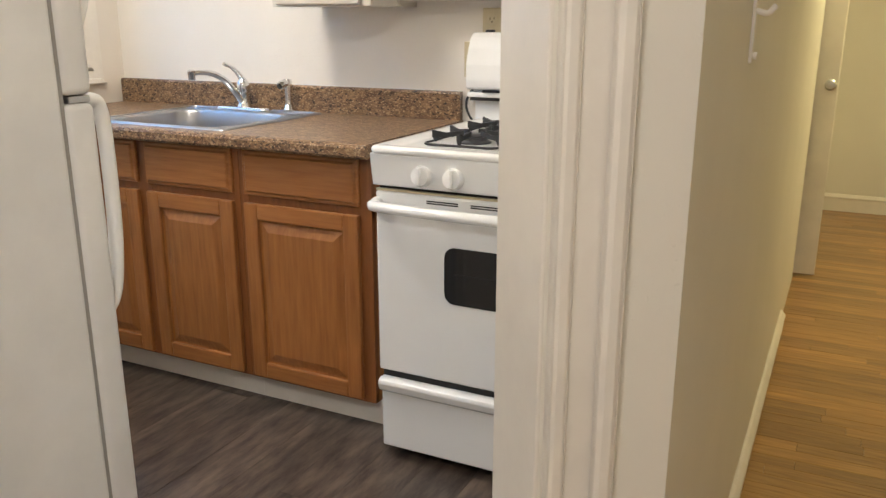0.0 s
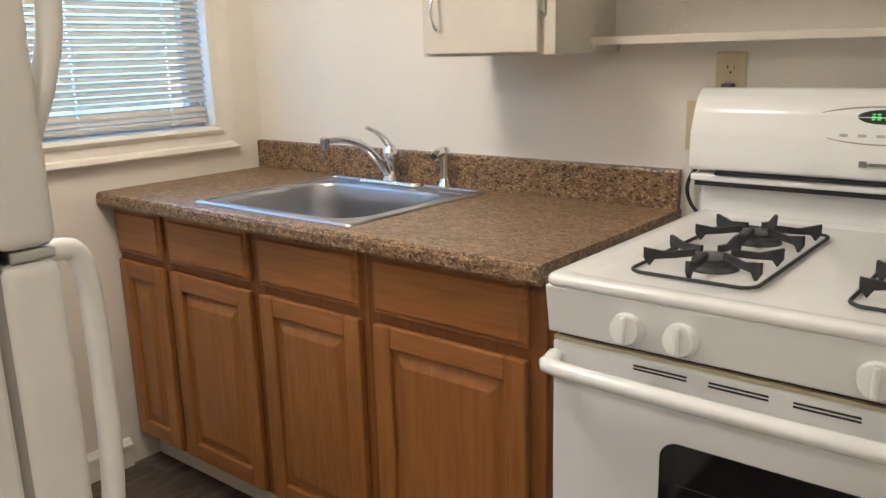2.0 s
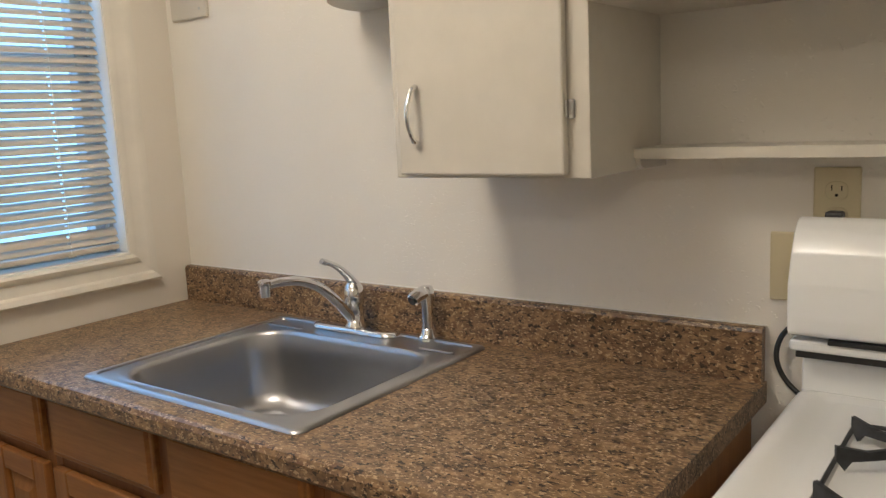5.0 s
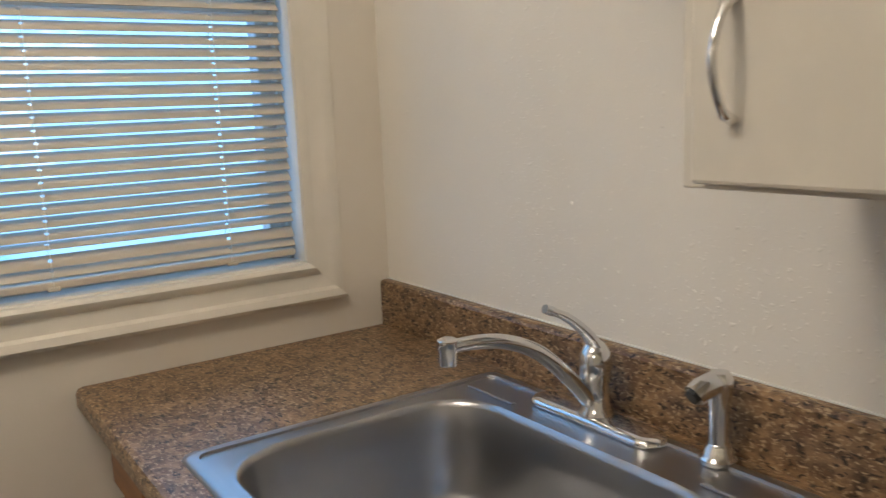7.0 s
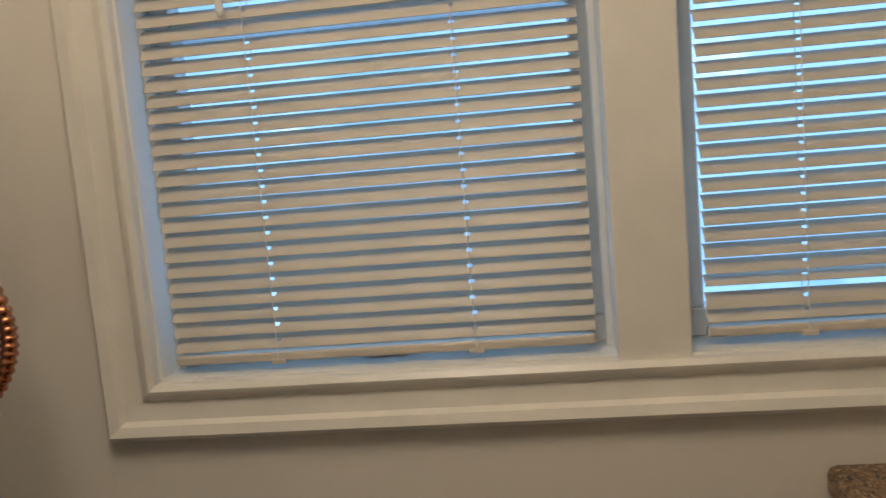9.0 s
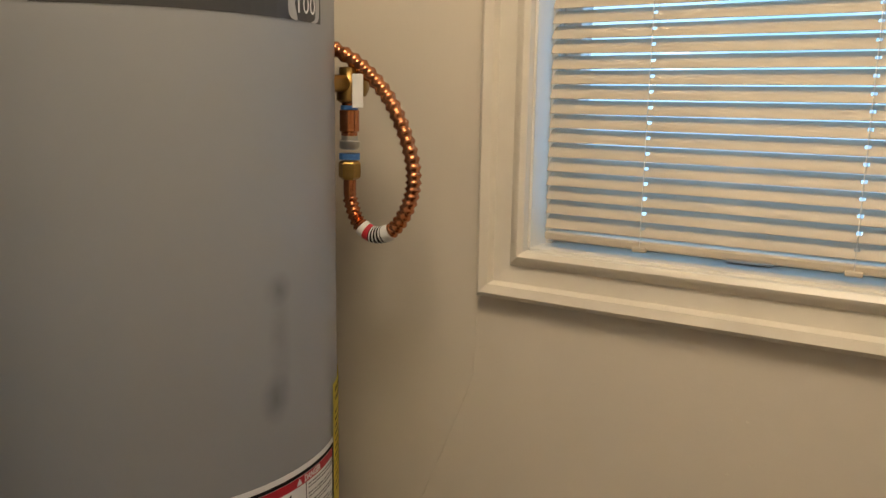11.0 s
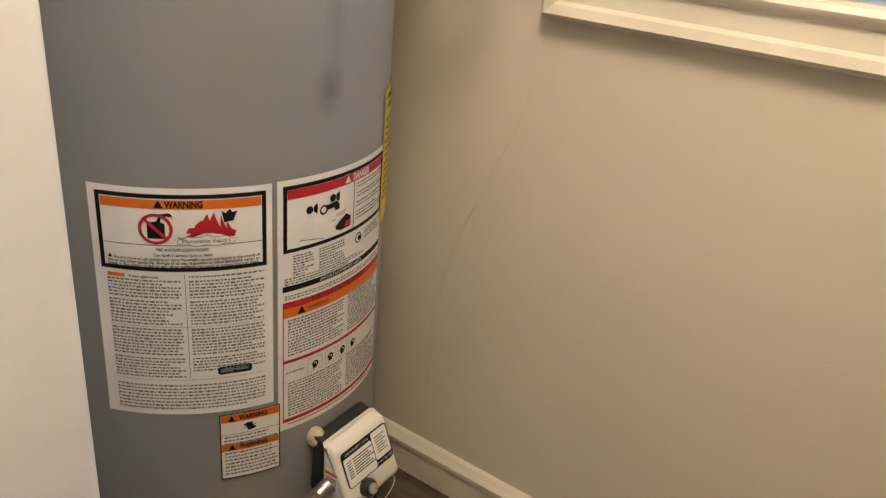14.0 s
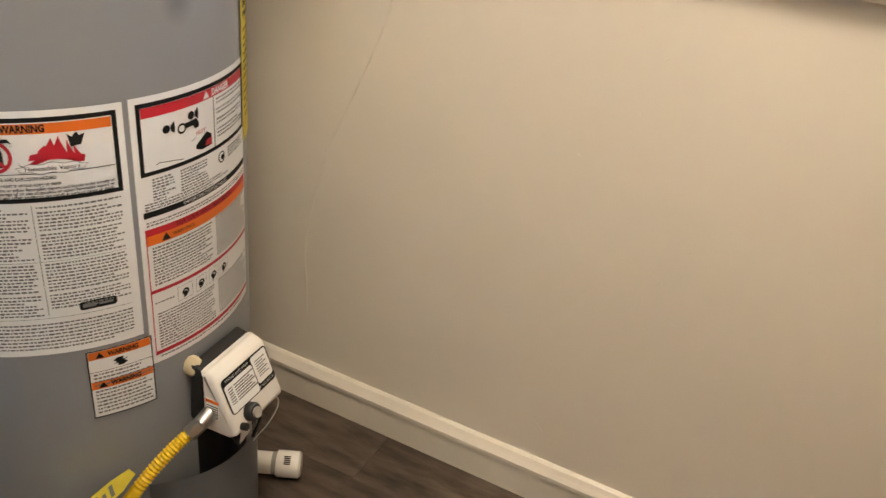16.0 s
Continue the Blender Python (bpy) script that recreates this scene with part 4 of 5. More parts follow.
# ---- upper cabinets ----
def upper_cabinet():
    u = thing("wall_cabinet", "cream painted wall cabinet with one closed door", "cabinet", (1.215, -0.14, 1.29))
    part("body", boxes((1.019, -0.285, 1.290, 1.402, 0, 2.10), bevel=0.002), CABPAINT, u)
    d = part("door", boxes((1.041, -0.303, 1.296, 1.366, -0.286, 2.05), bevel=0.004), CABPAINT, u, "cream slab door")
    hz0, hz1, hx = 1.350, 1.447, 1.085
    part("handle", tube(bezier([(hx, -0.304, hz0), (hx, -0.318, hz0 + 0.008), (hx, -0.329, hz0 + 0.03), (hx, -0.332, (hz0 + hz1) / 2), (hx, -0.329, hz1 - 0.03), (hx, -0.318, hz1 - 0.008), (hx, -0.304, hz1)], 5), [0.006] * 5 + [0.0042] * 21 + [0.006] * 5, 10, flat=0.8), CHROME, d, "chrome bow handle", smooth=60)
    part("hinge", merge(boxes((1.3665, -0.292, 1.382, 1.378, -0.2855, 1.412), bevel=0.002), boxes((1.3665, -0.298, 1.384, 1.370, -0.291, 1.410), bevel=0.001)), GASKET, u, "worn metal cabinet hinge")
    r = [(1.018, -0.002)] + [(1.018 - 0.315 * math.sin(radians(7.5 * k)), -0.002 - 0.283 * math.cos(radians(7.5 * k))) for k in range(13)]
    c = thing("corner_shelf", "cream painted rounded end shelf beside the cabinet", "shelf", (0.90, -0.12, 1.635))
    part("board", prism(r, 'z', 1.635, 1.656, 0.003), CABPAINT, c)
    b = thing("bridge_cabinet", "cream painted cabinet over the open niche", "cabinet", (1.92, -0.14, 1.55))
    part("body", boxes((1.403, -0.300, 1.552, EAST, 0, 2.10), bevel=0.002), CABPAINT, b)
    part("door", boxes((1.450, -0.318, 1.590, 1.930, -0.301, 2.05), bevel=0.004), CABPAINT, b)
    part("door", boxes((1.945, -0.318, 1.590, 2.425, -0.301, 2.05), bevel=0.004), CABPAINT, b)
    s = thing("niche_shelf", "thin cream painted shelf across the niche", "shelf", (1.92, -0.06, 1.31))
    part("board", prism([(1.403, -0.0005), (1.403, -0.128), (1.43, -0.128), (EAST, -0.128), (EAST, -0.0005)], 'z', 1.309, 1.327, 0.002), CABPAINT, s)
    part("bracket", prism([(-0.002, 1.309), (-0.12, 1.309), (-0.116, 1.297), (-0.10, 1.2905), (-0.002, 1.2905)], 'x', 1.4025, 1.412, 0.001), CABPAINT, s)


upper_cabinet()


# ---- wall plates ----
def outlet():
    o = thing("wall_outlet", "ivory duplex outlet with a black plug in it", "outlet", (1.695, 0, 1.225))
    part("plate", boxes((1.660, -0.007, 1.168, 1.730, 0, 1.286), bevel=0.003), IVORY, o)
    for z in (1.248, 1.207):
        f = part("socket", loops([[(x, -0.0072, zz) for x, zz in rounded(1.678, z - 0.015, 1.712, z + 0.015, 0.012, 5)], [(x, -0.0085, zz) for x, zz in rounded(1.679, z - 0.014, 1.711, z + 0.014, 0.0118, 5)]], True, True), IVORY, o)
        part("slots", merge(boxes((1.6868, -0.0090, z, 1.6885, -0.0084, z + 0.009), (1.7015, -0.0090, z, 1.7032, -0.0084, z + 0.008)), lathe([(0.0026, 0), (0.0026, 0.0007)], (1.695, -0.0084, z - 0.007), 10, (0, -1, 0))), INK, f)
    part("plug", boxes((1.683, -0.036, 1.193, 1.709, -0.009, 1.217), bevel=0.004), BLACK, o, "black plug")
    p = thing("blank_plate", "ivory blank wall plate behind the stove guard", "wall plate", (1.63, 0, 1.12))
    part("plate", boxes((1.594, -0.007, 1.061, 1.664, 0, 1.178), bevel=0.003), IVORY, p)
    part("screw", lathe([(0.003, 0), (0.0028, 0.0012)], (1.629, -0.007, 1.163), 10, (0, -1, 0)), IVORY, p)
    b = thing("junction_cover", "cream painted square cover plate on the wall", "wall plate", (0.107, 0, 1.75))
    part("plate", boxes((0.033, -0.012, 1.682, 0.181, 0, 1.83), bevel=0.004), CABPAINT, b)
    part("screw", lathe([(0.004, 0), (0.0036, 0.0015)], (0.155, -0.012, 1.705), 10, (0, -1, 0)), ZINC, b)
    part("printed_mark", boxes(*[(0.082 + 0.010 * k, -0.0128, 1.786 + 0.012 * (k % 2), 0.089 + 0.010 * k, -0.0119, 1.812) for k in range(4)]), INK, b)


outlet()


# ---- fridge ----
def fridge():
    X0, X1 = 0.877, 1.538
    FY = -1.495
    f = thing("refrigerator", "white top-freezer refrigerator, both doors closed", "refrigerator", (1.215, -1.86, 0))
    part("body", boxes((X0 + 0.004, -2.22, 0.03, X1, -1.568, 1.66), bevel=0.006), FRIDGEW, f)
    part("gasket", boxes((X0 + 0.012, -1.568, 0.10, X1 - 0.008, -1.5565, 1.655)), GASKET, f, "grey door gasket")
    part("plinth", boxes((X0 + 0.01, -1.567, 0.0, X1 - 0.01, -1.54, 0.085)), GASKET, f)
    lo = part("fridge_door", boxes((X0, -1.557, 0.10, X1, FY, 1.102), bevel=0.012, segs=4), FRIDGEW, f, "white lower door", smooth=40)
    up = part("freezer_door", boxes((X0, -1.557, 1.117, X1, FY, 1.665), bevel=0.014, segs=4), FRIDGEW, f, "white freezer door", smooth=40)
    part("centre_hinge", boxes((X0 + 0.008, -1.545, 1.103, X0 + 0.05, -1.497, 1.116), bevel=0.002), ZINC, f, "grey steel centre hinge")
    part("handle_mount", boxes((X1 - 0.06, -1.545, 1.103, X1 - 0.008, -1.497, 1.116), bevel=0.003), ZINC, f, "grey bracket in the door gap")
    hx = X1 - 0.028
    lowp = bezier([(hx, FY - 0.020, 1.104), (hx, FY + 0.010, 1.106), (hx, FY + 0.028, 1.098), (hx, FY + 0.037, 1.062), (hx, FY + 0.040, 0.96), (hx, FY + 0.037, 0.84), (hx, FY + 0.028, 0.76), (hx, FY + 0.014, 0.715), (hx, FY - 0.008, 0.690)], 6)
    part("handle", tube(lowp, 0.0165, 12, flat=0.75), PLASTIC, lo, "white curved bar handle", smooth=60)
    upp = bezier([(hx, FY - 0.012, 1.215), (hx, FY + 0.004, 1.250), (hx, FY + 0.018, 1.285), (hx, FY + 0.032, 1.34), (hx, FY + 0.036, 1.42), (hx, FY + 0.032, 1.50), (hx, FY + 0.018, 1.565), (hx, FY - 0.008, 1.61)], 6)
    part("handle", tube(upp, 0.0165, 12, flat=0.75), PLASTIC, up, "white curved bar handle", smooth=60)


fridge()

# ---- ceiling lamps: unseen fixtures, also added at the two fill lamps ----
for nm, at in (("ceiling_light", KITCHEN_LAMP), ("ceiling_light", HALL_FILL), ("ceiling_light", ENTRY_FILL)):
    c = thing(nm, "assumed flush round ceiling light, out of view, with frosted diffuser", "lamp", (at[0], at[1], 2.44), group="ceiling lights")
    part("base", lathe([(0.17, 0.0), (0.17, -0.022), (0.16, -0.024)], (at[0], at[1], 2.44), 32), PLASTIC, c)
    part("diffuser", lathe([(0.155, -0.0245), (0.15, -0.05), (0.12, -0.075), (0.06, -0.09), (0.0, -0.093)], (at[0], at[1], 2.44), 32), SHADE, c, smooth=60)


# ---- water heater ----
HC, HR = (0.392, -1.988), 0.283


def round_tank(u, z, off=0.0):
    """A point on the tank: u degrees round it, z up, off out of the shell."""
    a = radians(u)
    return (HC[0] + (HR + off) * math.cos(a), HC[1] + (HR + off) * math.sin(a), z)


DEG = 1 / radians(1) / HR      # degrees round the tank for one metre


def patches(cells, off, step=4.0):
    """Bent strips on the tank, each (u0, u1, z0, z1), as one bmesh."""
    bm = bmesh.new()
    for u0, u1, z0, z1 in cells:
        n = max(1, int(abs(u1 - u0) / step + 0.5))
        row = [[bm.verts.new(round_tank(u0 + (u1 - u0) * i / n, z, off)) for z in (z0, z1)] for i in range(n + 1)]
        for a, b in zip(row, row[1:]):
            bm.faces.new((a[0], b[0], b[1], a[1]))
    return bm


def border(u0, u1, z0, z1, t):
    s = t * DEG
    return [(u0, u1, z1 - t, z1), (u0, u1, z0, z0 + t), (u0, u0 + s, z0 + t, z1 - t), (u1 - s, u1, z0 + t, z1 - t)]


def bent(bm, u, z, off):
    """Wrap a flat bmesh (x right, y up) onto the tank about (u, z)."""
    for v in bm.verts:
        v.co = Vector(round_tank(u + v.co.x * DEG, z + v.co.y, off))
    return bm


def bent_shape(points, u, z, off):
    bm = bmesh.new()
    bm.faces.new([bm.verts.new((x, y, 0)) for x, y in points])
    bmesh.ops.triangulate(bm, faces=list(bm.faces))
    return bent(bm, u, z, off)


def print_lines(u0, u1, z_top, rows, lead, height, rng, ragged=0.25):
    """Rows of small print as bars of word length."""
    cells = []
    for r in range(rows):
        z = z_top - r * lead
        end = u1 - (u1 - u0) * (rng.uniform(0, ragged) if rng.random() < 0.4 else 0)
        u = u0
        while u < end - 0.3:
            w = min(rng.uniform(0.35, 1.3), end - u)
            cells.append((u, u + w, z - height * rng.uniform(0.75, 1.05), z))
            u += w + 0.30
    return cells


def ring_shape(r0, r1, u, z, off, n=28):
    bm = bmesh.new()
    a = [bm.verts.new((r0 * math.cos(2 * math.pi * k / n), r0 * math.sin(2 * math.pi * k / n), 0)) for k in range(n)]
    b = [bm.verts.new((r1 * math.cos(2 * math.pi * k / n), r1 * math.sin(2 * math.pi * k / n), 0)) for k in range(n)]
    for k in range(n):
        bm.faces.new((a[k], a[(k + 1) % n], b[(k + 1) % n], b[k]))
    return bent(bm, u, z, off)


def warning_sign(u, z, size, off):
    return bent_shape([(-size * 0.6, -size * 0.45), (size * 0.6, -size * 0.45), (0, size * 0.55)], u, z, off)


def scuffed(mat):
    """Two dark rubbed marks on the shell."""
    N, L = mat.node_tree.nodes, mat.node_tree.links
    p = N["Principled BSDF"]
    src = p.inputs["Base Color"].links[0].from_socket
    tc = N.new("ShaderNodeTexCoord")
    wob = N.new("ShaderNodeTexNoise")
    wob.inputs["Scale"].default_value = 22
    L.new(tc.outputs["Object"], wob.inputs["Vector"])
    for c, sx, sz, most in (((0.408, -1.706, 0.925), 34, 26, 0.5), ((0.402, -1.706, 1.065), 38, 40, 0.45), ((0.400, -1.706, 0.99), 46, 11, 0.28)):
        mp = N.new("ShaderNodeMapping")
        mp.vector_type = 'POINT'
        mp.inputs["Location"].default_value = (-c[0] * sx, 0, -c[2] * sz)
        mp.inputs["Scale"].default_value = (sx, 0, sz)
        L.new(tc.outputs["Object"], mp.inputs["Vector"])
        gr = N.new("ShaderNodeTexGradient")
        gr.gradient_type = 'SPHERICAL'
        L.new(mp.outputs["Vector"], gr.inputs["Vector"])
        mu = N.new("ShaderNodeMath")
        mu.operation = 'MULTIPLY'
        L.new(gr.outputs["Fac"], mu.inputs[0])
        L.new(wob.outputs["Fac"], mu.inputs[1])
        mu2 = N.new("ShaderNodeMath")
        mu2.operation = 'MULTIPLY'
        mu2.use_clamp = True
        mu2.inputs[1].default_value = most * 2.6
        L.new(mu.outputs["Value"], mu2.inputs[0])
        mx = N.new("ShaderNodeMix")
        mx.data_type = 'RGBA'
        L.new(mu2.outputs["Value"], mx.inputs[0])
        L.new(src, mx.inputs[6])
        mx.inputs[7].default_value = (0.10, 0.10, 0.11, 1)
        src = mx.outputs[2]
    L.new(src, p.inputs["Base Color"])


scuffed(HEATER)


def label_fire(h):
    """The large white label: warning box above, two columns of small print below."""
    rng = random.Random(11)
    u0, u1, z0, z1 = 24.6, 69.6, 0.486, 0.814
    lab = part("warning_label", patches([(u0, u1, z0, z1)], 0.0006), PAPER, h, "white paper warning label with orange band")
    part("frame", patches(border(26.6, 68.0, 0.703, 0.806, 0.0055), 0.0010), INK, lab)
    part("band", patches([(27.9, 66.7, 0.787, 0.799)], 0.0010), ORANGE, lab)
    part("lettering", bent(letters("WARNING", 0.0125, width=0.0445, bold=0.035), 48.0, 0.793, 0.0014), INK, lab)
    part("sign", warning_sign(42.0, 0.793, 0.010, 0.0014), INK, lab)
    part("can", bent_shape([(-0.010, -0.013), (0.011, -0.013), (0.011, 0.007), (0.004, 0.011), (-0.010, 0.008)], 41.0, 0.7610, 0.0012), INK, lab)
    part("stop_ring", merge(ring_shape(0.0165, 0.0205, 41.0, 0.7610, 0.0016), bent_shape([(-0.0145, 0.0115), (-0.0115, 0.0145), (0.0145, -0.0115), (0.0115, -0.0145)], 41.0, 0.7610, 0.0018)), RED, lab)
    part("spout", bent_shape([(0.002, 0.011), (0.006, 0.020), (0.018, 0.021), (0.022, 0.015), (0.018, 0.017), (0.008, 0.016), (0.006, 0.010)], 41.0, 0.7610, 0.0013), INK, lab)
    tongues = [(-0.022, 0.002, 0.010, -0.004), (-0.014, 0.012, 0.010, -0.005), (-0.006, 0.020, 0.011, -0.004), (0.003, 0.022, 0.010, -0.003), (0.011, 0.014, 0.010, 0.003), (0.018, 0.018, 0.009, 0.004), (0.025, 0.010, 0.008, 0.004)]
    part("flames", merge(bent_shape([(-0.030, -0.012), (0.030, -0.012), (0.032, -0.004), (0.010, 0.002), (-0.010, 0.001)], 53.8, 0.7615, 0.0014),
                         *[bent_shape([(x - w * 0.55, -0.006), (x + w * 0.55, -0.006), (x + w * 0.25 - lean, h * 0.5), (x - lean, h), (x - w * 0.4 - lean * 0.3, h * 0.4)], 53.8, 0.7615, 0.0014 + 0.00003 * k) for k, (x, h, w, lean) in enumerate(tongues)]), RED, lab)
    part("dark_shape", bent_shape([(-0.006, -0.007), (0.005, -0.005), (0.010, 0.008), (0.004, 0.006), (0.001, 0.011), (-0.004, 0.005), (-0.009, 0.009)], 58.6, 0.7760, 0.0018), INK, lab)
    cloud = [(0.036 * math.cos(a) * (1 + 0.05 * math.sin(9 * a)), 0.0058 * math.sin(a) * (1 + 0.2 * math.sin(9 * a))) for a in [2 * math.pi * k / 48 for k in range(48)]]
    part("cloud_outline", bent_shape([(x * 1.02, y * 1.15) for x, y in cloud], 53.0, 0.7452, 0.0015), GREYINK, lab)
    part("cloud", bent_shape(cloud, 53.0, 0.7452, 0.0017), PAPER, lab)
    part("lettering", bent(letters("Flammable Vapors", 0.0078), 53.0, 0.7452, 0.0020), INK, lab)
    part("rule", patches([(27.9, 66.7, 0.7386, 0.7394)], 0.0010), INK, lab)
    part("lettering", bent(letters("FIRE AND EXPLOSION HAZARD", 0.0060, width=0.062, bold=0.02), 47.2, 0.7330, 0.0014), INK, lab)
    part("lettering", bent(letters("Can result in serious injury or death", 0.0060, width=0.070, bold=0.02), 47.2, 0.7258, 0.0014), INK, lab)
    for k, (words, u, w) in enumerate((("Do not store or use gasoline or other flammable vapors and liquids in the vicinity of", 48.1, 0.178),
                                       ("this or any other appliance. Storage of or use of gasoline or other flammable vapors or", 47.3, 0.186),
                                       ("liquids in the vicinity of this or any other appliance can result in serious injury or death.", 47.3, 0.186))):
        part("lettering", bent(letters(words, 0.0056, width=w, bold=0.02), u, 0.7198 - 0.0047 * k, 0.0014), INK, lab)
    part("sign", warning_sign(29.2, 0.7212, 0.005, 0.0014), INK, lab)
    part("small_band", patches([(28.0, 32.4, 0.6925, 0.6975)], 0.0010), ORANGE, lab)
    part("lettering", bent(letters("Protect against leaks", 0.0052, width=0.036, bold=0.02), 37.2, 0.6950, 0.0014), INK, lab)
    coil = bezier([(0.006, 0.017, 0), (0.016, 0.020, 0), (0.021, 0.012, 0), (0.023, 0.0, 0), (0.027, -0.011, 0), (0.034, -0.015, 0)], 5)
    part("hose_drawing", merge(*[bent_shape([(p.x - 0.0012, p.y - 0.0012), (p.x + 0.0012, p.y - 0.0012), (q.x + 0.0012, q.y + 0.0012), (q.x - 0.0012, q.y + 0.0012)], 41.0, 0.7610, 0.0012) for p, q in zip(coil, coil[1:])]), GREYINK, lab)
    small = []
    for a, b in ((27.8, 46.2), (48.2, 67.2)):
        small += print_lines(a, b, 0.6970, 1, 0.004, 0.0026, rng) if a > 30 else []
        small += print_lines(a, b, 0.6905, 6, 0.0046, 0.0026, rng) + print_lines(a, b, 0.6610, 8, 0.0046, 0.0026, rng) + print_lines(a, b, 0.6200, 9, 0.0046, 0.0026, rng)
        small += print_lines(a, b, 0.5760, 5 if a > 40 else 7, 0.0046, 0.0026, rng)
    small += print_lines(27.8, 67.2, 0.5340, 8, 0.0052, 0.0026, rng)
    part("small_print", patches(small, 0.0010), GREYINK, lab)
    part("rule", patches([(27.6, 67.2, 0.6228, 0.6233), (27.6, 67.2, 0.5415, 0.5420), (47.2, 47.35, 0.545, 0.699)], 0.0010), GREYINK, lab)
    part("seal", bent(prism(rounded(-0.0225, -0.0062, 0.0225, 0.0062, 0.004, 4), 'z', 0, 0.0001), 59.0, 0.5530, 0.0012), INK, lab)
    part("seal_print", patches([(55.2, 58.4, 0.5502, 0.5558), (59.0, 62.6, 0.5512, 0.5548)], 0.0015), GREYINK, lab)


def label_scald(h):
    rng = random.Random(12)
    u0, u1, z0, z1 = 71.0, 117.2, 0.430, 0.815
    lab = part("danger_label", patches([(u0, u1, z0, z1)], 0.0006), PAPER, h, "white paper danger label with red band")
    part("frame", patches(border(72.6, 116.6, 0.713, 0.807, 0.0055), 0.0010), INK, lab)
    part("band", patches([(73.8, 115.4, 0.788, 0.801)], 0.0010), RED, lab)
    part("lettering", bent(letters("DANGER", 0.0130, width=0.042, bold=0.035), 101.0, 0.7945, 0.0014), PAPER, lab)
    part("sign", warning_sign(94.5, 0.7945, 0.010, 0.0014), PAPER, lab)
    part("divider", patches([(97.4, 97.7, 0.7185, 0.788)], 0.0011), INK, lab)
    for u, z in ((80.5, 0.768), (88.5, 0.776)):
        part("tap_drawing", merge(ring_shape(0.0, 0.0055, u, z, 0.0012, 14), bent_shape([(0.006, -0.003), (0.012, -0.008), (0.013, 0.0), (0.012, 0.008), (0.006, 0.003)], u, z, 0.0013)), INK, lab)
    part("tap_drawing", merge(ring_shape(0.0045, 0.007, 85.2, 0.763, 0.0014, 18), bent_shape([(-0.001, 0.004), (0.020, 0.006), (0.024, 0.0), (0.024, -0.007), (0.016, -0.007), (0.014, -0.002), (0.0, -0.003)], 86.2, 0.764, 0.0015)), INK, lab)
    part("lettering", bent(letters("HOT", 0.0085), 91.8, 0.7490, 0.0014), RED, lab)
    part("dark_shape", bent_shape([(-0.017, -0.004), (-0.006, -0.008), (0.014, -0.007), (0.014, 0.008), (0.004, 0.014), (0.003, 0.005), (-0.008, 0.007), (-0.004, 0.002), (-0.017, 0.001)], 93.2, 0.7320, 0.0014), INK, lab)
    part("red_shape", bent_shape([(0.0, -0.005), (0.014, -0.006), (0.014, 0.004), (0.003, 0.003)], 93.2, 0.7320, 0.0017), RED, lab)
    part("basin_line", merge(bent_shape([(-0.030, 0.0), (0.034, 0.018), (0.034, 0.0188), (-0.030, 0.0008)], 83.0, 0.7250, 0.0012), bent_shape([(-0.026, 0.0), (0.012, -0.006), (0.012, -0.0052), (-0.026, 0.0008)], 83.0, 0.7270, 0.0012)), INK, lab)
    part("side_print", patches(print_lines(98.8, 115.8, 0.7840, 2, 0.005, 0.0026, rng) + print_lines(98.8, 115.8, 0.7700, 2, 0.005, 0.0026, rng) + print_lines(98.8, 115.8, 0.7560, 2, 0.005, 0.0026, rng) + print_lines(98.8, 115.8, 0.7420, 3, 0.005, 0.0026, rng), 0.0011), GREYINK, lab)
    part("small_print", patches(print_lines(75.5, 82, 0.7080, 8, 0.0040, 0.0024, rng, 0.6) + print_lines(84, 94, 0.7080, 8, 0.0040, 0.0024, rng, 0.4) + print_lines(73, 104, 0.6760, 3, 0.0038, 0.0024, rng)
                                + print_lines(104, 116, 0.7060, 4, 0.004, 0.0022, rng) + print_lines(73, 116, 0.6500, 2, 0.004, 0.0024, rng), 0.0010), GREYINK, lab)
    part("dial_sign", merge(ring_shape(0.0065, 0.0082, 100.5, 0.698, 0.0012, 20), ring_shape(0.0, 0.004, 101.0, 0.6975, 0.0012, 12)), INK, lab)
    part("black_band", patches([(72.4, 116.6, 0.6560, 0.6645)], 0.0010), INK, lab)
    part("lettering", bent(letters("IMPORTANT/IMPORTANTE", 0.0075), 93.5, 0.6602, 0.0014), PAPER, lab)
    part("red_band", patches([(72.4, 116.6, 0.6300, 0.6400)], 0.0010), RED, lab)
    part("lettering", bent(letters("FOR YOUR SAFETY READ BEFORE", 0.0078), 93.5, 0.6350, 0.0014), INK, lab)
    part("band", patches([(72.4, 116.6, 0.6160, 0.6300)], 0.0010), ORANGE, lab)
    part("lettering", bent(letters("WARNING:", 0.0075), 84.0, 0.6230, 0.0014), INK, lab)
    part("sign", warning_sign(78.2, 0.6230, 0.011, 0.0014), INK, lab)
    part("small_print", patches(print_lines(74, 94.5, 0.6120, 13, 0.0046, 0.0027, rng) + print_lines(96.5, 116, 0.6150, 14, 0.0046, 0.0027, rng), 0.0010), GREYINK, lab)
    part("red_rule", patches([(72.4, 116.6, 0.5430, 0.5480), (72.4, 116.6, 0.4430, 0.4490), (72.4, 72.7, 0.4430, 0.630)], 0.0011), RED, lab)
    pics = []
    for k, (ua, w) in enumerate(((80.5, 5.2), (87.0, 4.2), (92.3, 4.2), (97.5, 4.2))):
        pics += border(ua, ua + w, 0.5150, 0.5380, 0.0005)
    part("picture_boxes", patches(pics, 0.0010), GREYINK, lab)
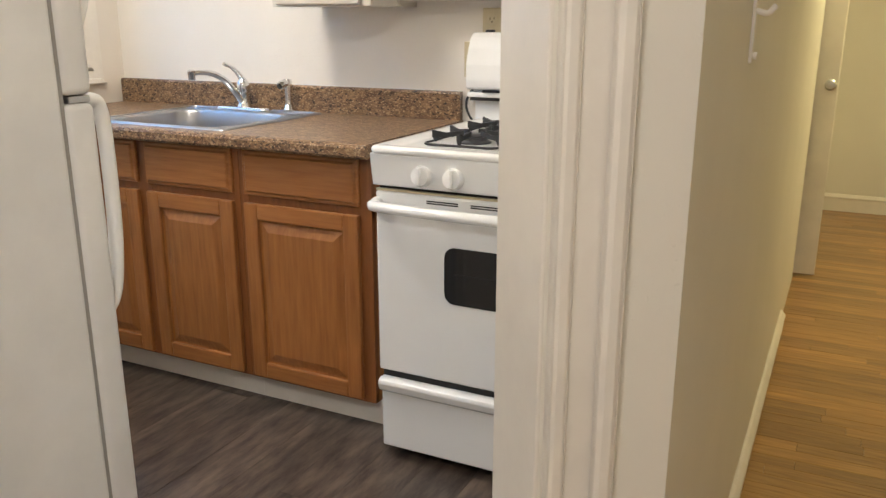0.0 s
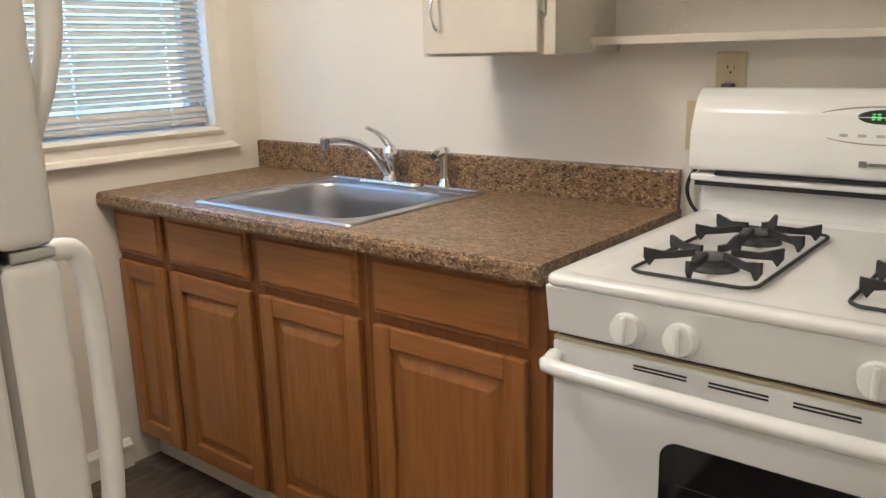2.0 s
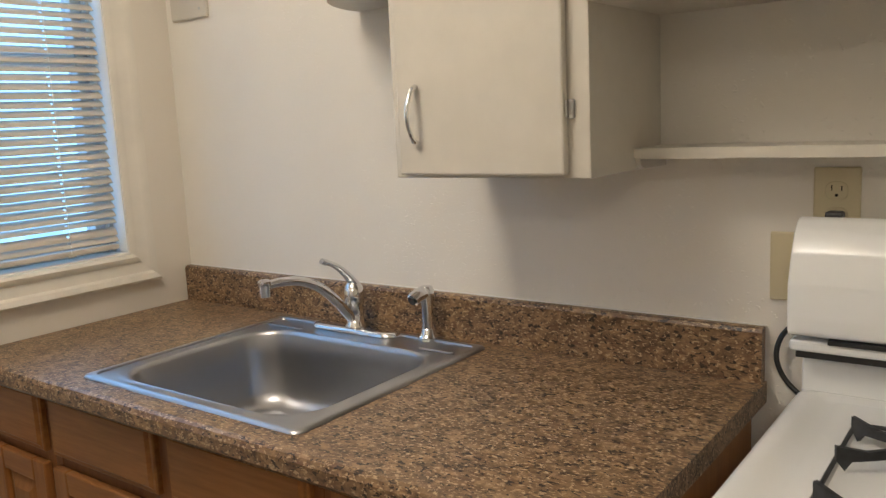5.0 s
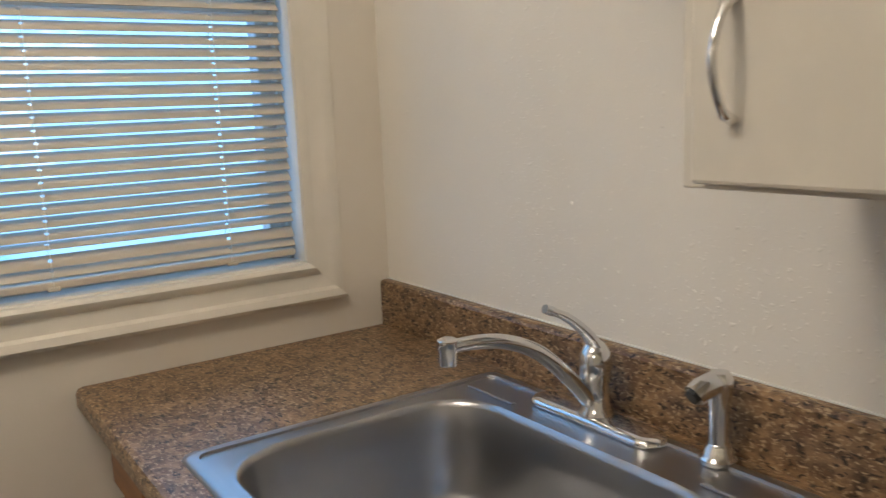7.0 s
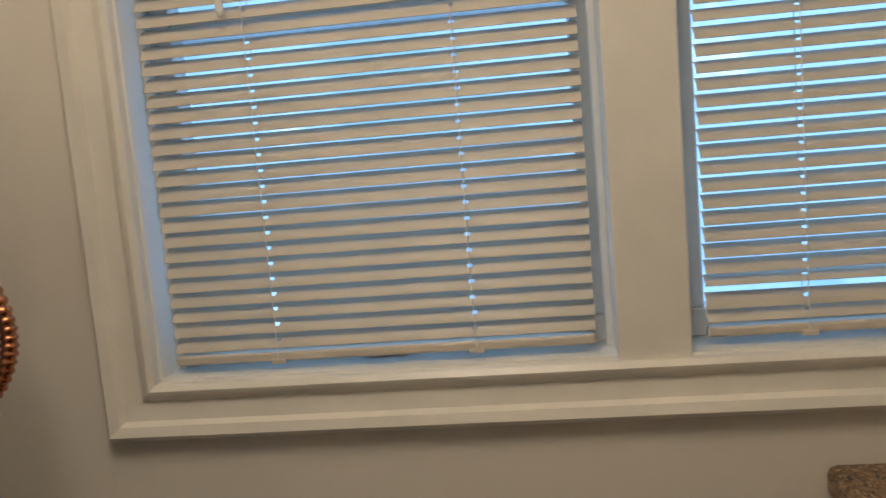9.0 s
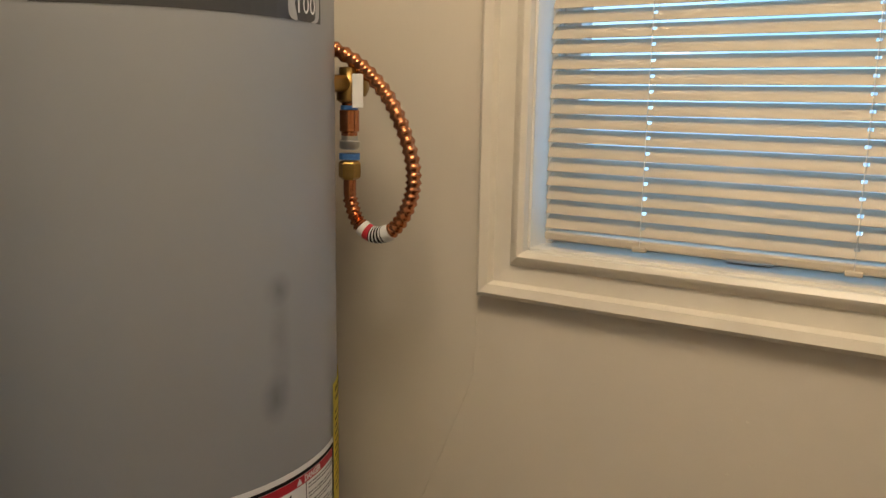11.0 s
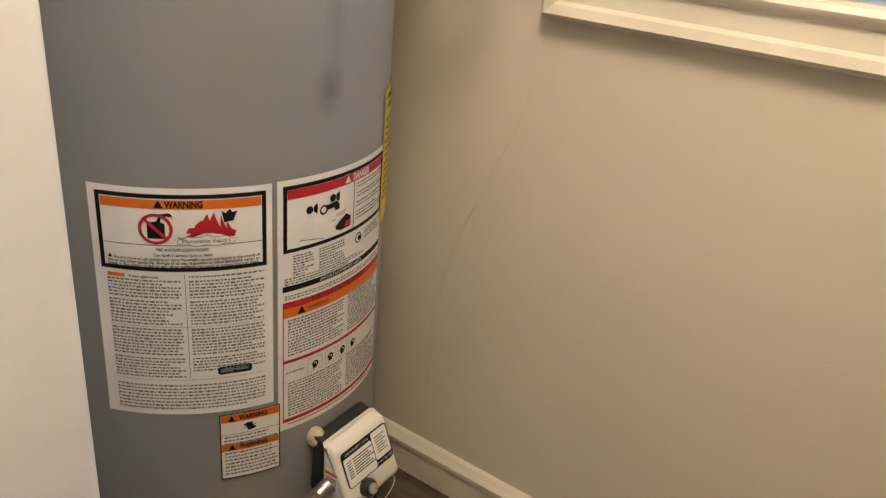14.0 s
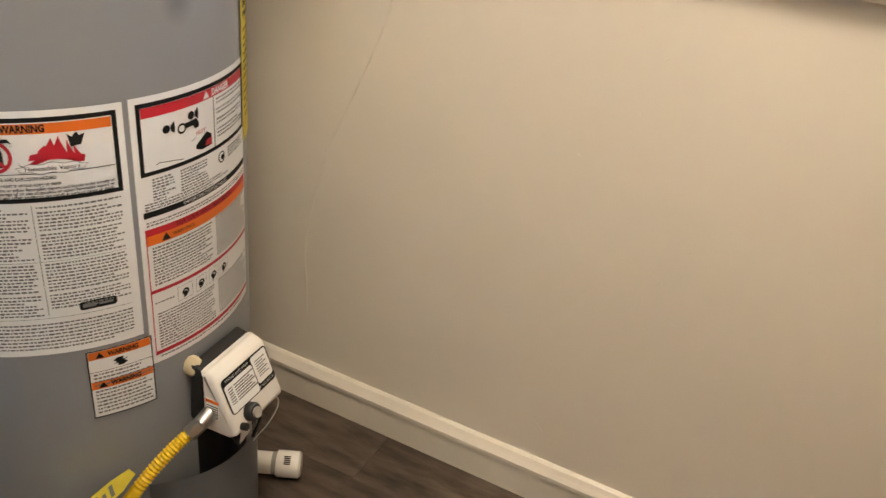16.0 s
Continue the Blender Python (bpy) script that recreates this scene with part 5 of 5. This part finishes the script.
    part("picture_marks", merge(*[merge(ring_shape(0.003, 0.0058, ua, 0.5265, 0.0011, 14), bent_shape([(-0.004, -0.009), (0.003, -0.006), (0.001, 0.002), (-0.003, 0.001)], ua, 0.5265, 0.0012)) for ua in (83.2, 89.1, 94.4, 99.6)]), INK, lab)
    part("small_print", patches(print_lines(73.5, 79.5, 0.5280, 1, 0.004, 0.0026, rng) + print_lines(74, 94.5, 0.5100, 13, 0.0046, 0.0027, rng) + print_lines(96.5, 116, 0.5120, 13, 0.0046, 0.0027, rng) + print_lines(74, 112, 0.4400, 1, 0.004, 0.0026, rng), 0.0010), GREYINK, lab)


def label_small(h):
    rng = random.Random(13)
    u0, u1, z0, z1 = 54.2, 71.4, 0.369, 0.481
    lab = part("small_label", patches([(u0, u1, z0, z1)], 0.0016), PAPER, h, "small white label with two orange bands")
    part("frame", patches(border(u0, u1, z0, z1, 0.0016), 0.0019), INK, lab)
    for z, a in ((0.4665, 63.6), (0.4175, 63.6)):
        part("band", patches([(54.6, 71.0, z, z + 0.0125)], 0.0019), ORANGE, lab)
        part("lettering", bent(letters("WARNING", 0.0105, width=0.040, bold=0.035), a, z + 0.0060, 0.0023), INK, lab)
        part("sign", warning_sign(57.5, z + 0.0060, 0.009, 0.0023), INK, lab)
    burst = []
    for k in range(16):
        a = 2 * math.pi * k / 16
        r = 0.0095 if k % 2 else 0.004
        burst.append((r * math.cos(a) * 1.1, r * math.sin(a) * 0.75))
    part("burst", bent_shape(burst, 62.6, 0.4560, 0.0020), INK, lab)
    part("rule", patches([(54.6, 71.0, 0.4458, 0.4464)], 0.0020), INK, lab)
    part("small_print", patches(print_lines(55.4, 70.4, 0.4430, 4, 0.0058, 0.0030, rng) + print_lines(55.4, 70.4, 0.4150, 7, 0.0060, 0.0030, rng), 0.0020), GREYINK, lab)


def water_heater():
    h = thing("water_heater", "grey gas water heater with white warning labels", "water heater", (HC[0], HC[1], 0))
    part("tank", lathe([(HR - 0.006, 0.02), (HR, 0.026), (HR, 1.457), (HR - 0.004, 1.462)], (HC[0], HC[1], 0), 96), HEATER, h, "grey enamelled steel shell", smooth=30)
    part("top_cap", lathe([(HR + 0.003, 1.463), (HR + 0.004, 1.482), (HR - 0.004, 1.495), (HR - 0.03, 1.502), (0.09, 1.508), (0.0, 1.508)], (HC[0], HC[1], 0), 96), HEATTOP, h, "light grey top cap", smooth=40)
    part("foot_ring", lathe([(HR - 0.02, 0), (HR - 0.02, 0.0195)], (HC[0], HC[1], 0), 48), BLACK, h)
    part("flue", lathe([(0.055, 1.5085), (0.055, 2.44)], (HC[0], HC[1], 0), 32), ZINC, h, "galvanised flue pipe")
    label_fire(h)
    label_scald(h)
    label_small(h)
    rng = random.Random(14)
    y = part("energy_label", patches([(116.4, 150, 0.690, 0.895)], 0.0020), YPAPER, h, "yellow paper energy label")
    part("small_print", patches(print_lines(118.5, 148, 0.887, 2, 0.014, 0.008, rng) + print_lines(118.5, 148, 0.850, 12, 0.011, 0.004, rng), 0.0024), INK, y)
    # name band near the top
    b = part("name_band", patches([(34, 109, 1.394, 1.455)], 0.0006), BANDM, h, "dark grey name band")
    part("pill", bent(prism(rounded(-0.036, -0.019, 0.036, 0.019, 0.012, 5), 'z', 0, 0.0001), 100.5, 1.413, 0.0012), HEATTOP, b)
    part("lettering", bent(letters("100", 0.032), 100.5, 1.413, 0.0018), PAPER, b)
    part("name_bars", patches([(42, 56, 1.414, 1.436), (58, 76, 1.414, 1.434), (78, 88, 1.440, 1.445)], 0.0012), PAPER, b)
    # gas control on the shell
    M = Matrix(((1, 0, 0, 0.379), (0, 1, 0, -1.708), (0, 0, 1, 0.302), (0, 0, 0, 1))) @ Matrix.Rotation(radians(3), 4, 'Z') @ Matrix.Diagonal((0.86, 0.88, 0.82, 1))

    def yz(outline, x0, x1, bev):
        return moved(prism(outline, 'x', x0, x1, bev, 3), M)
    part("control_back", yz([(0.0, 0.004), (0.030, -0.004), (0.034, 0.125), (0.006, 0.132)], -0.066, 0.066, 0.006), BLACK, h, "black control back housing", smooth=30)
    v = part("gas_control", yz([(0.0305, -0.006), (0.084, -0.006), (0.102, 0.010), (0.060, 0.119), (0.036, 0.128), (0.0305, 0.126)], -0.070, 0.070, 0.010), PLASTIC, h, "off-white gas control valve", smooth=35)
    # its printed field lies on the slanted upper face
    a, bvec = Vector((0.102, 0.010)), Vector((0.060, 0.119))
    t = (bvec - a).normalized()
    nrm = Vector((t.y, -t.x))
    o = a.lerp(bvec, 0.62) + nrm * 0.0006

    def on_face(bm, lift=0.0):
        """Flat bmesh with x to the reader's right and y up, onto the slanted face."""
        F = Matrix(((-1, 0, 0, 0), (0, t.x, nrm.x, o.x + nrm.x * lift), (0, t.y, nrm.y, o.y + nrm.y * lift), (0, 0, 0, 1)))
        return moved(bm, M @ F)
    f = part("code_label", on_face(prism(rounded(-0.063, -0.034, 0.063, 0.036, 0.008, 4), 'z', 0, 0.0004)), INK, v, "black and white status code label")
    part("code_field", on_face(prism(rounded(-0.060, -0.032, 0.016, 0.023, 0.004, 3), 'z', 0.0005, 0.0008)), PAPER, f)
    part("code_field", on_face(prism(rounded(0.018, -0.021, 0.060, 0.033, 0.004, 3), 'z', 0.0005, 0.0008)), PAPER, f)
    part("lettering", moved(on_face(letters("STATUS LIGHT CODE", 0.0066), 0.0010), Matrix.Translation(M.to_3x3() @ Vector((0.021, t.x * 0.0295, t.y * 0.0295)))), PAPER, f)
    part("lettering", moved(on_face(letters('4" W.C. OUTLET', 0.0060), 0.0010), Matrix.Translation(M.to_3x3() @ Vector((-0.038, -t.x * 0.0275, -t.y * 0.0275)))), PAPER, f)
    rows = []
    for k in range(7):
        rows.append((-0.054, -0.017 + 0.005 * k, 0.0009, -0.042, -0.0145 + 0.005 * k, 0.0011))
        rows.append((-0.038, -0.017 + 0.005 * k, 0.0009, 0.016 - 0.006 * (k % 3), -0.0145 + 0.005 * k, 0.0011))
        rows.append((0.025, -0.010 + 0.005 * k, 0.0009, 0.053 - 0.007 * (k % 2), -0.0080 + 0.005 * k, 0.0011))
    part("code_print", on_face(boxes(*rows)), GREYINK, f)
    part("temperature_knob", moved(lathe([(0.017, 0), (0.017, 0.010), (0.014, 0.014), (0, 0.0145)], (0.024, (a + t * 0.022).x, (a + t * 0.022).y), 24, (0, nrm.x, nrm.y)), M), BLACK, v, "black round temperature dial", smooth=40)
    part("knob_mark", moved(lathe([(0.010, 0), (0.010, 0.004), (0, 0.0045)], (0.024, (a + t * 0.022 + nrm * 0.0145).x, (a + t * 0.022 + nrm * 0.0145).y), 16, (0, nrm.x, nrm.y)), M), GASKET, v)
    part("button", moved(lathe([(0.007, 0), (0.007, 0.010), (0, 0.011)], (0.052, (a + t * 0.010).x, (a + t * 0.010).y), 14, (0, nrm.x, nrm.y)), M), BLACK, v, smooth=40)
    part("side_label", moved(boxes((0.0702, 0.040, 0.030, 0.0708, 0.066, 0.074)), M), PAPER, v)
    part("side_band", moved(boxes((0.0709, 0.040, 0.066, 0.0713, 0.066, 0.073)), M), ORANGE, v)
    part("side_print", moved(boxes(*[(0.0709, 0.042, 0.033 + 0.005 * k, 0.0713, 0.064, 0.0355 + 0.005 * k) for k in range(6)]), M), GREYINK, v)
    part("outlet_nub", moved(lathe([(0.010, 0), (0.010, 0.018), (0.006, 0.020), (0.006, 0.030), (0, 0.0305)], (-0.052, 0.060, -0.002), 14, (0, 0.2, -1)), M), BRASS, v, smooth=40)
    part("plug_boss", moved(lathe([(0.018, 0), (0.018, 0.010), (0.012, 0.015), (0, 0.016)], (0.052, 0.004, 0.118), 18, (1, 0.1, 0.3)), M), IVORY, h, "cream insulating plug", smooth=40)
    # burner opening with its loose cover
    part("burner_opening", patches([(84, 113, 0.10, 0.285)], 0.0008), BLACK, h, "dark burner opening")
    sheet = bmesh.new()
    cols = []
    for i in range(25):
        u = 66 + 50 * i / 24
        top = 0.222 + 0.004 * (i / 24) + (0.055 * max(0, (i - 19) / 5) ** 2)
        off = 0.004 + 0.046 * math.sin(math.pi * min(1.0, 0.04 + i / 26))
        cols.append([sheet.verts.new(round_tank(u, z, off)) for z in (0.035, 0.10, 0.16, top - 0.01, top)])
    for ca, cb in zip(cols, cols[1:]):
        for k in range(4):
            sheet.faces.new((ca[k], cb[k], cb[k + 1], ca[k + 1]))
    bmesh.ops.solidify(sheet, geom=list(sheet.faces), thickness=0.003)
    part("burner_cover", sheet, HEATER, h, "grey bent sheet burner cover", smooth=40)
    part("burner_wire", merge(tube(bezier([(0.41, -1.660, 0.33), (0.40, -1.655, 0.27), (0.37, -1.668, 0.22)], 6), 0.004, 8), tube(bezier([(0.37, -1.650, 0.325), (0.35, -1.640, 0.28), (0.345, -1.660, 0.22)], 6), 0.003, 8)), BLACK, h)
    part("igniter_wire", tube(bezier([(0.335, -1.640, 0.325), (0.318, -1.630, 0.29), (0.325, -1.640, 0.25), (0.345, -1.66, 0.21)], 6), 0.0010, 6), PAPER, h, "thin white igniter wire")
    part("paper_tag", moved(boxes((-0.012, -0.0005, -0.028, 0.012, 0.0005, 0.028)), Matrix.Translation((0.385, -1.643, 0.268)) @ Matrix.Rotation(radians(20), 4, 'Y') @ Matrix.Rotation(radians(-20), 4, 'X')), PAPER, h, "small white paper tag")
    # relief valve, fittings and copper hose
    bx, by = 0.176, -1.772
    part("valve_stub", tube([round_tank(125, 1.322, -0.02), (bx, by, 1.322)], 0.013, 14), BRASS, h, "brass stub", smooth=60)
    rv = part("relief_valve", merge(lathe([(0.012, 0), (0.019, 0.004), (0.019, 0.034), (0.015, 0.040), (0.015, 0.052), (0.0, 0.053)], (bx, by, 1.294), 18), lathe([(0.014, 0), (0.017, 0.006), (0.017, 0.024), (0.010, 0.028)], (bx, by, 1.321), 16, (-0.3, 1, 0))), BRASS, h, "brass relief valve", smooth=40)
    part("lever_tag", moved(boxes((-0.008, -0.002, -0.024, 0.008, 0.002, 0.024), bevel=0.0015), Matrix.Translation((bx + 0.016, by + 0.028, 1.312)) @ Matrix.Rotation(radians(-50), 4, 'Z')), PAPER, rv, "white valve tag")
    part("fitting", lathe([(0.012, 0), (0.012, 0.018), (0.0145, 0.020), (0.0145, 0.05), (0.011, 0.052), (0.011, 0.060)], (bx, by, 1.234), 16), COPPER, h, "copper nipple", smooth=40)
    part("tape_ring", lathe([(0.013, 0), (0.013, 0.006)], (bx, by, 1.285), 16), BLUEBAND, h, "blue tape ring")
    part("fitting", lathe([(0.0125, 0), (0.0150, 0.003), (0.0150, 0.012), (0.0125, 0.0135), (0.0125, 0.020)], (bx, by, 1.227), 16), ZINC, h, smooth=40)
    part("tape_ring", lathe([(0.0155, 0), (0.0155, 0.009)], (bx, by, 1.212), 16), BLUEBAND, h, "blue tape ring")
    part("hose_nut", lathe([(0.0115, 0), (0.0165, 0.004), (0.0165, 0.024), (0.0135, 0.028)], (bx, by, 1.182), 6), BRASS, h, "brass hex nut")
    hosep = bezier([(bx, by, 1.184), (bx, by + 0.002, 1.150), (bx - 0.002, by + 0.016, 1.117), (bx - 0.005, by + 0.045, 1.102), (bx - 0.008, by + 0.078, 1.115), (bx - 0.010, by + 0.103, 1.157), (bx - 0.010, by + 0.108, 1.202),
                    (bx - 0.008, by + 0.092, 1.257), (bx - 0.004, by + 0.060, 1.312), (bx + 0.006, by + 0.010, 1.357), (bx + 0.030, by - 0.050, 1.387), (bx + 0.05, by - 0.075, 1.397)], 18)
    rs = [0.0088 + 0.0034 * (0.5 + 0.5 * math.sin(i * 2 * math.pi / 4.0)) if i > 14 else 0.0095 for i in range(len(hosep))]
    ho = part("copper_hose", tube(hosep, rs, 12), COPPER, h, "corrugated copper hose", smooth=80)
    for i0, i1, mm in ((40, 45, PAPER), (45, 50, RED), (50, 62, INK), (62, 68, PAPER)):
        part("wrap", tube(hosep[i0:i1 + 1], 0.0126, 12), mm, ho, smooth=60)
    for i in range(51, 62, 3):
        part("wrap_line", tube(hosep[i:i + 2], 0.0129, 12), PAPER, ho)
    return h


_heater = water_heater()
for _ob in _heater.children_recursive:
    if "print" in _ob.name:
        tagged(_ob, kind="stuff")


def gas_line():
    g = thing("gas_hose", "yellow corrugated gas connector with yellow tag", "gas hose", (0.55, -1.64, 0.25))
    p0, p1 = Vector((0.455, -1.662, 0.332)), Vector((0.577, -1.716, 0.257))
    d = (p1 - p0).normalized()
    part("end_nut", tube([p0, p0 + d * 0.005, p0 + d * 0.024, p0 + d * 0.028], [0.009, 0.0122, 0.0122, 0.0095], 6), ZINC, g, "galvanised hex nut")
    part("fitting", tube([p0 - d * 0.004 + Vector((-0.014, 0, 0.006)), p0 + d * 0.004], 0.0118, 12), ZINC, g, smooth=40)
    path = [p0 + d * (0.025 + 0.0014 * i) + Vector((0, 0, -0.0000044 * i * i)) for i in range(225)]
    part("hose", tube(path, [0.0092 + 0.0013 * math.sin(i * 2 * math.pi / 3.6) if i < 66 else 0.0102 for i in range(225)], 12), YELLOW, g, "yellow coated corrugated tube", smooth=80)
    q = p0 + d * 0.165
    side = d.cross(Vector((0, 0, 1))).normalized()
    up = side.cross(d)
    R = Matrix((d, side, up)).transposed().to_4x4()
    part("tag", moved(merge(prism([(-0.055, -0.012), (-0.03, -0.026), (0.07, -0.034), (0.075, 0.024), (-0.02, 0.020), (-0.05, 0.012)], 'z', 0.0135, 0.0143)), Matrix.Translation(q) @ R @ Matrix.Rotation(radians(-18), 4, 'X')), YPAPER, g, "creased yellow paper tag")
    part("tag_print", moved(boxes(*[(-0.02 + 0.012 * k, -0.020, 0.0145, -0.014 + 0.012 * k, 0.010 - 0.008 * (k % 2), 0.0148) for k in range(7)]), Matrix.Translation(q) @ R @ Matrix.Rotation(radians(-18), 4, 'X')), GREYINK, g)
    dp = thing("discharge_pipe", "short white plastic pipe with end cap on floor", "pipe", (0.215, -1.70, 0.0))
    a, b = Vector((0.248, -1.772, 0.026)), Vector((0.196, -1.668, 0.026))
    e = (b - a).normalized()
    part("pipe", tube([a, a + e * 0.062], 0.021, 20), PLASTIC, dp, smooth=60)
    part("ring", tube([a + e * 0.062, a + e * 0.070], 0.0215, 20), GASKET, dp, "dark grey ring")
    part("cap", tube([a + e * 0.070, a + e * 0.072, a + e * 0.112, a + e * 0.116], [0.022, 0.0255, 0.0255, 0.021], 20), PLASTIC, dp, "white end cap", smooth=40)
    part("code", moved(boxes(*[(-0.008 + 0.0035 * k, -0.006, 0, -0.006 + 0.0035 * k, 0.006, 0.0004) for k in range(5)]), Matrix.Translation(a + e * 0.092 + Vector((0.012, 0.006, 0.0223))) @ Matrix.Rotation(radians(28), 4, 'Z') @ Matrix.Rotation(radians(30), 4, 'Y')), INK, dp)


gas_line()


# ---- floor boards ----
def boards(parent_name, label, mat, x0, x1, y0, y1, along, width, length, gap, seed):
    fl = new(parent_name)
    tagged(fl, label, "floor", kind="structure")
    rng = random.Random(seed)
    bm = boxes((-0.5, -0.5, -0.012, 0.5, 0.5, 0.0))
    me = bpy.data.meshes.new("board")
    bm.to_mesh(me)
    bm.free()
    me.materials.append(mat)
    a0, a1, b0, b1 = (x0, x1, y0, y1) if along == 'x' else (y0, y1, x0, x1)
    v = b0
    while v < b1 - 1e-3:
        w = min(width, b1 - v)
        u = a0 - rng.uniform(0, length)
        while u < a1 - 1e-3:
            ln = length * rng.uniform(0.75, 1.2)
            s, e = max(u, a0), min(u + ln, a1)
            if e - s > 0.02:
                cu, cv, su, sv = (s + e) / 2, v + w / 2, e - s - gap, w - gap
                o = new("plank", me)
                o.parent = fl
                o.location = (cu, cv, rng.uniform(-0.0004, 0.0003)) if along == 'x' else (cv, cu, rng.uniform(-0.0004, 0.0003))
                o.scale = (su, sv, 1) if along == 'x' else (sv, su, 1)
            u += ln
        v += width
    return fl


boards("floor_kitchen", "dark grey-brown vinyl plank kitchen floor", VINYL, 0.0, EAST, -2.3, 0.0, 'y', 0.15, 0.95, 0.0012, 3)
boards("floor_hall", "honey oak strip hallway floor", OAKFLOOR, EAST, 4.0, -1.7, 3.46, 'x', 0.058, 0.8, 0.0012, 5)
tagged(part("floor_entry", boxes((-0.16, -4.6, -0.012, 4.0, -2.3, 0.0), (EAST, -2.3, -0.012, 4.0, -1.7, 0.0)), OAKFLOOR), "oak strip floor of the room before the kitchen", "floor", kind="structure")
